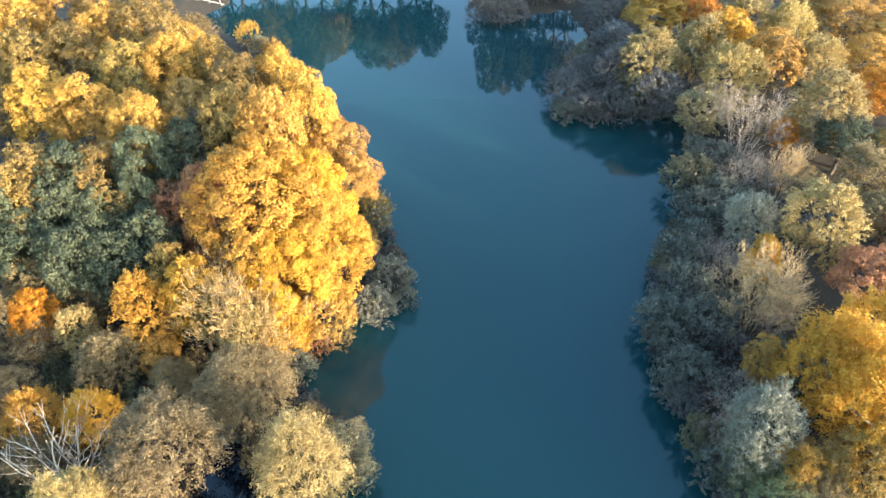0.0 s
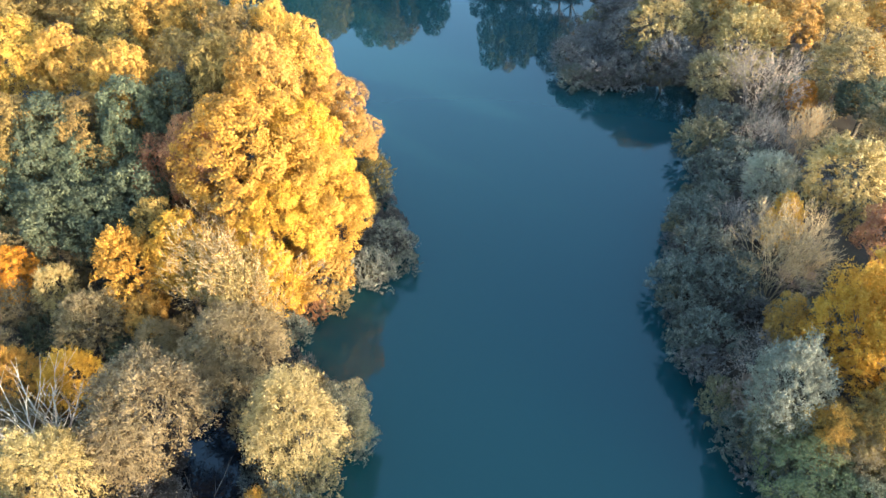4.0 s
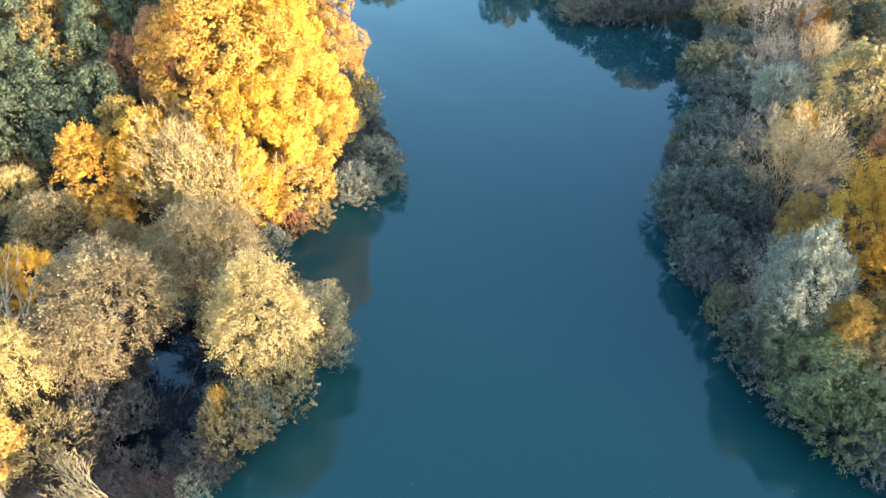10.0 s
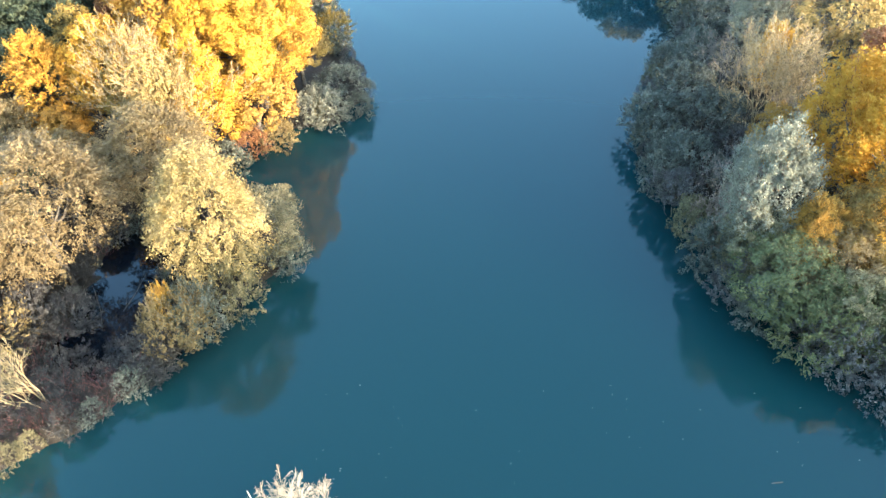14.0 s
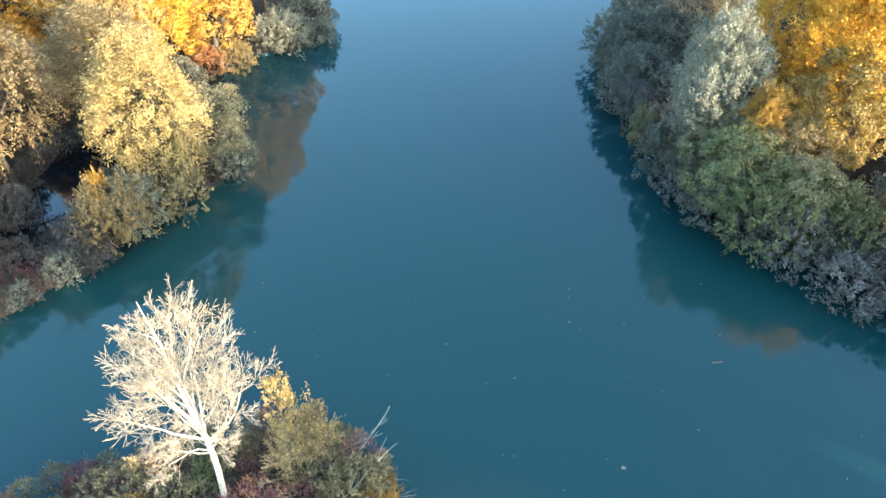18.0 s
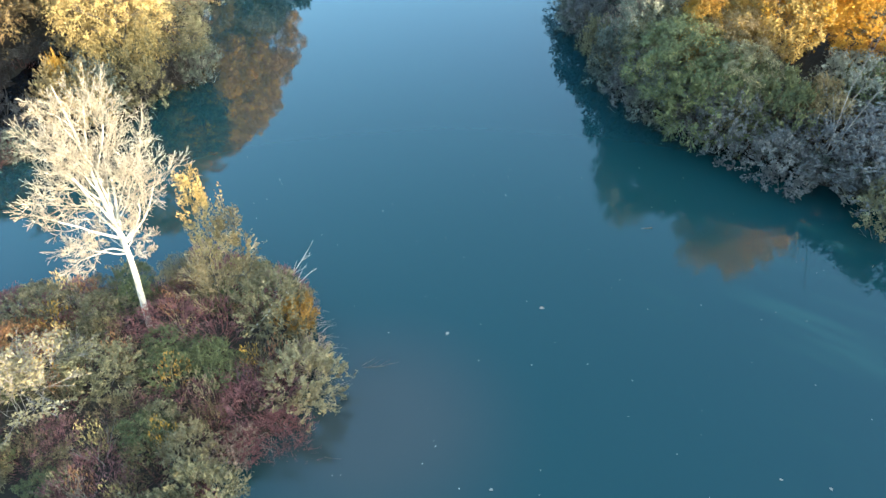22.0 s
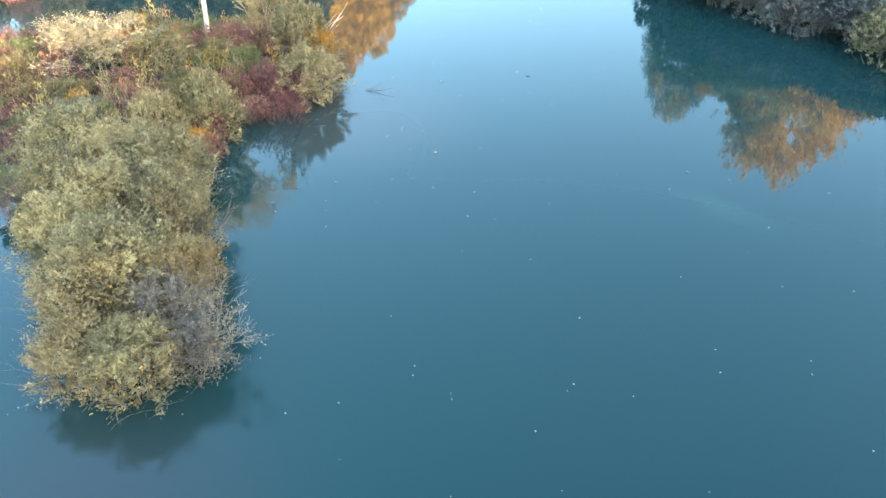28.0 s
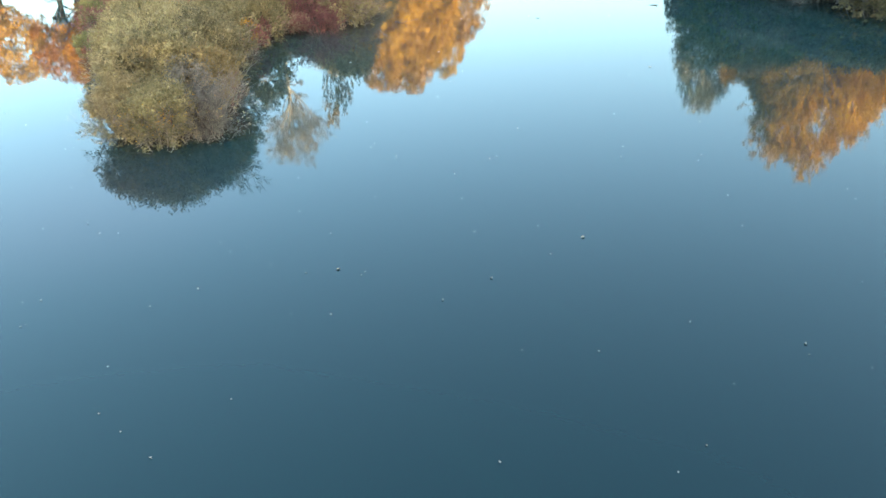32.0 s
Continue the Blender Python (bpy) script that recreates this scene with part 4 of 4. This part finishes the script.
# ---- the white leafless tree on the island ----
def pale_tree(x, y):
    rng = np.random.default_rng(7)
    foot = tagged(new("poplar_tree"), "leafless pale white tree catching the sun on the island", "tree")
    foot.matrix_world = pose(x, y, 0.0)

    def part(name, segs, sides):
        V, Fc = tubes(np.array(segs)[:, :8], sides)
        V[:, 1] += 0.21 * np.maximum(V[:, 2] - 4.8, 0)      # the crown leans towards the forest
        ob = new(name, fill_mesh(name, V, Fc, PALE_TWIG if name == "twig_crown" else WHITE_BARK))
        ob.parent = foot
        if name == "twig_crown":
            tagged(ob, kind="stuff")
    spine = [(-0.22, 0.1, -0.4), (-0.06, 0.05, 1.6), (0.1, 0.0, 3.6), (0.14, 0.0, 4.7), (0.0, 0.0, 5.5), (-0.25, 0.05, 6.35), (-0.62, 0.1, 7.9), (-0.95, 0.2, 9.4), (-1.45, 0.3, 11.0)]
    radii = [0.145, 0.13, 0.118, 0.11, 0.095, 0.09, 0.065, 0.042, 0.014]
    part("trunk", [(*a, *c, r0, r1) for a, c, r0, r1 in zip(spine, spine[1:], radii, radii[1:])], 9)
    twigs = []
    # height along the trunk, reach sideways, towards the lake and upwards, thickness
    for k, d, r in ((5.55, (0.45, 0.3, 4.9), 0.085), (6.1, (0.15, -0.5, 5.0), 0.07), (7.4, (1.6, 0.1, 4.0), 0.055), (4.95, (1.0, -0.2, 6.4), 0.075), (5.3, (2.3, 0.2, 4.4), 0.06),
                    (5.2, (3.2, 0.3, 3.4), 0.07), (5.45, (-4.1, -0.3, 1.0), 0.075), (4.85, (-2.7, -0.5, -0.3), 0.04), (7.9, (-1.9, 0.1, 2.0), 0.05), (6.9, (-2.5, 0.3, 1.2), 0.05),
                    (8.8, (-1.2, 0.2, 2.2), 0.04), (6.2, (-0.9, -1.6, 4.2), 0.05), (6.0, (0.5, 1.9, 3.9), 0.05), (8.2, (0.3, 0.4, 3.6), 0.045), (5.8, (-1.5, 1.7, 2.6), 0.045),
                    (5.1, (0.9, -1.5, 1.6), 0.035), (5.0, (-1.6, 1.2, 0.2), 0.03), (7.0, (-1.6, -0.8, 2.9), 0.045), (4.6, (0.9, 0.6, 0.3), 0.022), (9.2, (0.2, -0.3, 2.4), 0.03),
                    (6.6, (1.9, 0.5, 3.8), 0.05), (5.9, (1.3, -1.0, 3.6), 0.045), (4.9, (-2.2, -0.4, 1.6), 0.035), (5.6, (-2.7, 0.7, 2.8), 0.05), (5.0, (1.6, 0.8, 1.8), 0.035)):
        i = max(j for j in range(8) if spine[j][2] <= k)
        f = (k - spine[i][2]) / (spine[i + 1][2] - spine[i][2])
        p = np.array(spine[i]) * (1 - f) + np.array(spine[i + 1]) * f
        segs = []
        grow(rng, p, d, math.hypot(*d) * 0.56, r * 0.75, 3, segs, kids=6, bend=0.26, lift=0.10, angle=0.78, shrink=0.48, steps=6, keep=0.4)
        thick, thin = split_segs(segs, 2)
        part("limb", thick[:6], 6)
        thin = np.concatenate([thick[6:], thin])
        thin[:, 6:8] = np.clip(thin[:, 6:8] * 0.8, 0.0075, None)
        twigs.append(thin)
    part("twig_crown", np.concatenate(twigs), 3)


pale_tree(-0.98, 6.85)
plant("poplar_sapling", proto_tree(120, R=0.7, H=7.0, Z0=0.8, leaf=0.095, width=0.5, trunk=0.007, plume=(9, 190, 17, 0.5), up=1.2, sub=(0.3, 0.5)), 1.7, 8.1, 7.9, 0.7, "pale", "slim tan-yellow sapling beside the pale bare tree", "tree", "")
plant("poplar_sapling", proto_tree(121, R=0.7, H=5.0, Z0=0.6, leaf=0.095, width=0.5, trunk=0.007, plume=(8, 150, 17, 0.5), up=1.2, sub=(0.3, 0.5)), 2.75, 8.0, 6.8, 0.8, "brown", "short tan-yellow sapling beside the pale bare tree", "tree", "")
plant("bare_bush", proto_bare(122, R=1.4, H=4.4, stems=6, levels=3, kids=4, r=0.022, leaves=420, leaf=0.1), 1.5, 8.3, 4.3, 1.35, "pale", "half-bare tan bush between two slim saplings", "bush", "bare trees")

# ---- tall dry weeds on the island ----
WEEDS = [proto_shrub(140 + i, R=0.55, H=1.7, stems=5, lobes=9, per=16, leaf=0.12, width=0.3, tight=0.34, twig=(TAN_TWIG, TWIG, PALE_TWIG)[i], reach=1.7, loose=0.5, outer=1.6) for i in range(3)]
rng = np.random.default_rng(21)
for i in range(60):
    x, y, c = rng.uniform(-9, 6), rng.uniform(-8, 10), ("cream", "pale", "russet", "sage", "gold")[i % 5]
    if depth_in(ISLAND, np.array([x]), np.array([y]))[0] > 0.7:
        plant("dry_weed", WEEDS[i % 3], x, y, rng.uniform(2.2, 3.3), rng.uniform(0.45, 0.75), c, f"tall dry weed with {LOOKS[c]} leaves on the low island", "plant", "dry weeds")

# ---- dead wood ----
def snag(name, x, y, leans, label, mat=WHITE_BARK, z=None, levels=2, kids=3):
    """Dead stems: each one a direction, a length and a thickness."""
    rng = np.random.default_rng(int(abs(x * 13 + y * 7)))
    foot = tagged(new(name), label, "dead wood")
    foot.matrix_world = pose(x, y, ground_z(x, y) if z is None else z)
    for d, length, r in leans:
        segs = []
        grow(rng, (rng.uniform(-0.3, 0.3), rng.uniform(-0.3, 0.3), -0.1), d, length, r, levels, segs, kids=kids, bend=0.14, lift=0.06, angle=0.5, shrink=0.45, steps=5)
        V, Fc = tubes([s[:8] for s in segs], 5)
        ob = new("stem", fill_mesh("stem", V, Fc, mat))
        ob.parent = foot


plant("dead_tree", proto_bare(150, R=3.2, H=7.0, stems=8, levels=2, r=0.13, kids=4, leaves=30, twig=WHITE_BARK), -28.3, 30.0, 10.5, 3.6, "pale", "dead pale many-stemmed tree without leaves in the forest", "dead wood", "dead trees", turn=2.0)
plant("dead_tree", proto_bare(151, R=1.9, H=3.2, stems=7, levels=3, r=0.04, kids=3, leaves=90, leaf=0.1, twig=TAN_TWIG), -18.4, 19.6, 5.2, 2.6, "pale", "short dead pale tree fanning out over the muddy shore", "dead wood", "dead trees", turn=0.5, twist=-0.3)
snag("dead_tree", -32.0, 29.6, [((-0.3, 0.1, 1.0), 5.0, 0.07), ((0.3, 0.2, 1.0), 4.6, 0.06), ((-0.5, -0.3, 1.0), 4.4, 0.05)], "grey leafless dead tree in the forest", TWIG)
snag("fallen_branch", 2.8, 6.6, [((0.45, 0.5, 0.35), 2.6, 0.035)], "pale dead branch lying in the island shrubs", WHITE_BARK, 0.9, 1)
snag("fallen_branch", 3.7, 9.9, [((0.75, 0.2, 0.75), 1.7, 0.03), ((0.9, 0.1, 0.4), 1.2, 0.02)], "pale dead branch sticking out over the water", WHITE_BARK, 0.9, 1)
snag("fallen_branch", -38.6, 123.2, [((-0.9, 0.1, 0.25), 5.0, 0.12), ((-0.4, 0.9, 0.5), 3.0, 0.08)], "bleached fallen branch on the far beach", WHITE_BARK, 0.2, 1)
snag("dead_branch", 30.4, 19.6, [((0.3, 0.4, 1.0), 5.5, 0.06), ((0.6, 0.2, 1.0), 5.0, 0.05)], "leaning pale leafless stems over the shore shrubs", TWIG)
snag("sunken_branch", 6.2, 5.4, [((1.0, 0.25, -0.03), 2.0, 0.03), ((0.9, -0.3, -0.02), 1.5, 0.025)], "dark waterlogged branch lying at the water's surface", BARK, 0.02, 1)
snag("sunken_branch", 5.4, 2.3, [((1.0, -0.5, -0.03), 1.7, 0.028), ((0.6, -0.9, -0.02), 1.2, 0.02)], "dark waterlogged branch lying at the water's surface", BARK, 0.02, 1)
snag("sunken_branch", -17.0, 25.5, [((0.3, 1.0, 0.1), 3.2, 0.05), ((-0.4, 0.9, 0.1), 2.4, 0.04)], "dark dead branch lying in the pool", BARK, 0.05, 1)
snag("driftwood", 20.4, 15.2, [((1.0, 0.1, 0.02), 0.9, 0.05)], "short dark log floating on the water", BARK, 0.02, 0)

# ---- roots and twigs hanging into the water along the shores ----
def shore_twigs(outline, step, label):
    rng = np.random.default_rng(len(outline))
    segs = []
    for (ax, ay), (bx, by) in zip(outline, outline[1:]):
        length = math.hypot(bx - ax, by - ay)
        side = np.array([by - ay, ax - bx]) / length
        for i in range(int(length / step)):
            f, out_ = rng.uniform(0, 1), rng.uniform(-0.6, 0.9)
            p = np.array([ax + f * (bx - ax) + side[0] * out_ * 0.3, ay + f * (by - ay) + side[1] * out_ * 0.3, rng.uniform(0.1, 0.7)])
            d = np.array([side[0] * rng.uniform(0.2, 1.2) + rng.normal(0, 0.5), side[1] * rng.uniform(0.2, 1.2) + rng.normal(0, 0.5), rng.uniform(-0.3, 0.5)])
            grow(rng, p, d, rng.uniform(0.3, 0.8), rng.uniform(0.007, 0.014), 1, segs, kids=2, bend=0.3, lift=-0.25, angle=0.6, shrink=0.6, steps=3)
    V, Fc = tubes([s[:8] for s in segs], 3)
    tagged(new("shore_brushwood", fill_mesh("shore_brushwood", V, Fc, TWIG)), label, "brushwood", kind="stuff")


shore_twigs([q for q in reversed(SHORE_RIGHT) if 12 < q[1] < 90], 0.16, "grey bare twigs drooping over the shaded shore")
shore_twigs([q for q in SHORE_LEFT if 14 < q[1] < 60][::-1], 0.2, "grey bare twigs drooping over the forest shore")
shore_twigs(ISLAND[::-1], 0.10, "grey bare twigs drooping over the island's edge")

# ---- leaves and flecks floating on the water ----
FLOAT = leaf_material("floating_leaf", (0.18, 0.13, 0.09), (0.30, 0.26, 0.21), (0.50, 0.47, 0.42), 0.1)
for x, y, s in ((9.9, -2.9, 0.22), (23.1, 1.2, 0.2), (24.7, 0.9, 0.22), (13.0, 0.4, 0.22), (11.2, 7.8, 0.3), (15.3, 9.5, 0.34), (19.1, -19.6, 0.17), (24.2, -15.8, 0.2), (22.0, -19.9, 0.09), (29.5, -18.6, 0.12), (22.7, -18.6, 0.13), (8.2, -4.9, 0.2)):
    n = 8
    a = np.arange(n) * 2 * math.pi / n
    rr = s * 0.4 * (0.62 + 0.38 * np.cos(a * 2.5 + x) ** 2)
    V = [(0, 0, 0.012)] + [(r * math.cos(q), r * 0.7 * math.sin(q), 0.008 + 0.02 * abs(math.sin(q * 1.5))) for r, q in zip(rr, a)]
    ob = new("floating_leaf", mesh_of("floating_leaf", V, [(0, 1 + i, 1 + (i + 1) % n) for i in range(n)], FLOAT))
    ob.matrix_world = pose(x, y, 0.004, 0, 0, x * 70)
    tagged(ob, "curled pale dead leaf floating on the water", "leaf", "floating leaves")
rng = np.random.default_rng(11)
n = 330
C = np.stack([rng.uniform(-4, 36, n), rng.uniform(-28, 22, n), np.full(n, 0.012)], -1)
lake_in = (depth_in(SHORE_LEFT + SHORE_RIGHT, C[:, 0], C[:, 1]) > 1) & (depth_in(ISLAND, C[:, 0], C[:, 1]) < -1)
C = C[lake_in]
V, Fc = leaf_quads(rng, C, np.tile([0, 0, 1.0], (len(C), 1)), 0.055, 0.7, 0.05)
tagged(new("floating_flecks", fill_mesh("floating_flecks", V, Fc, FLOAT)), "tiny pale leaves and seeds floating on the lake", "leaves", kind="stuff")
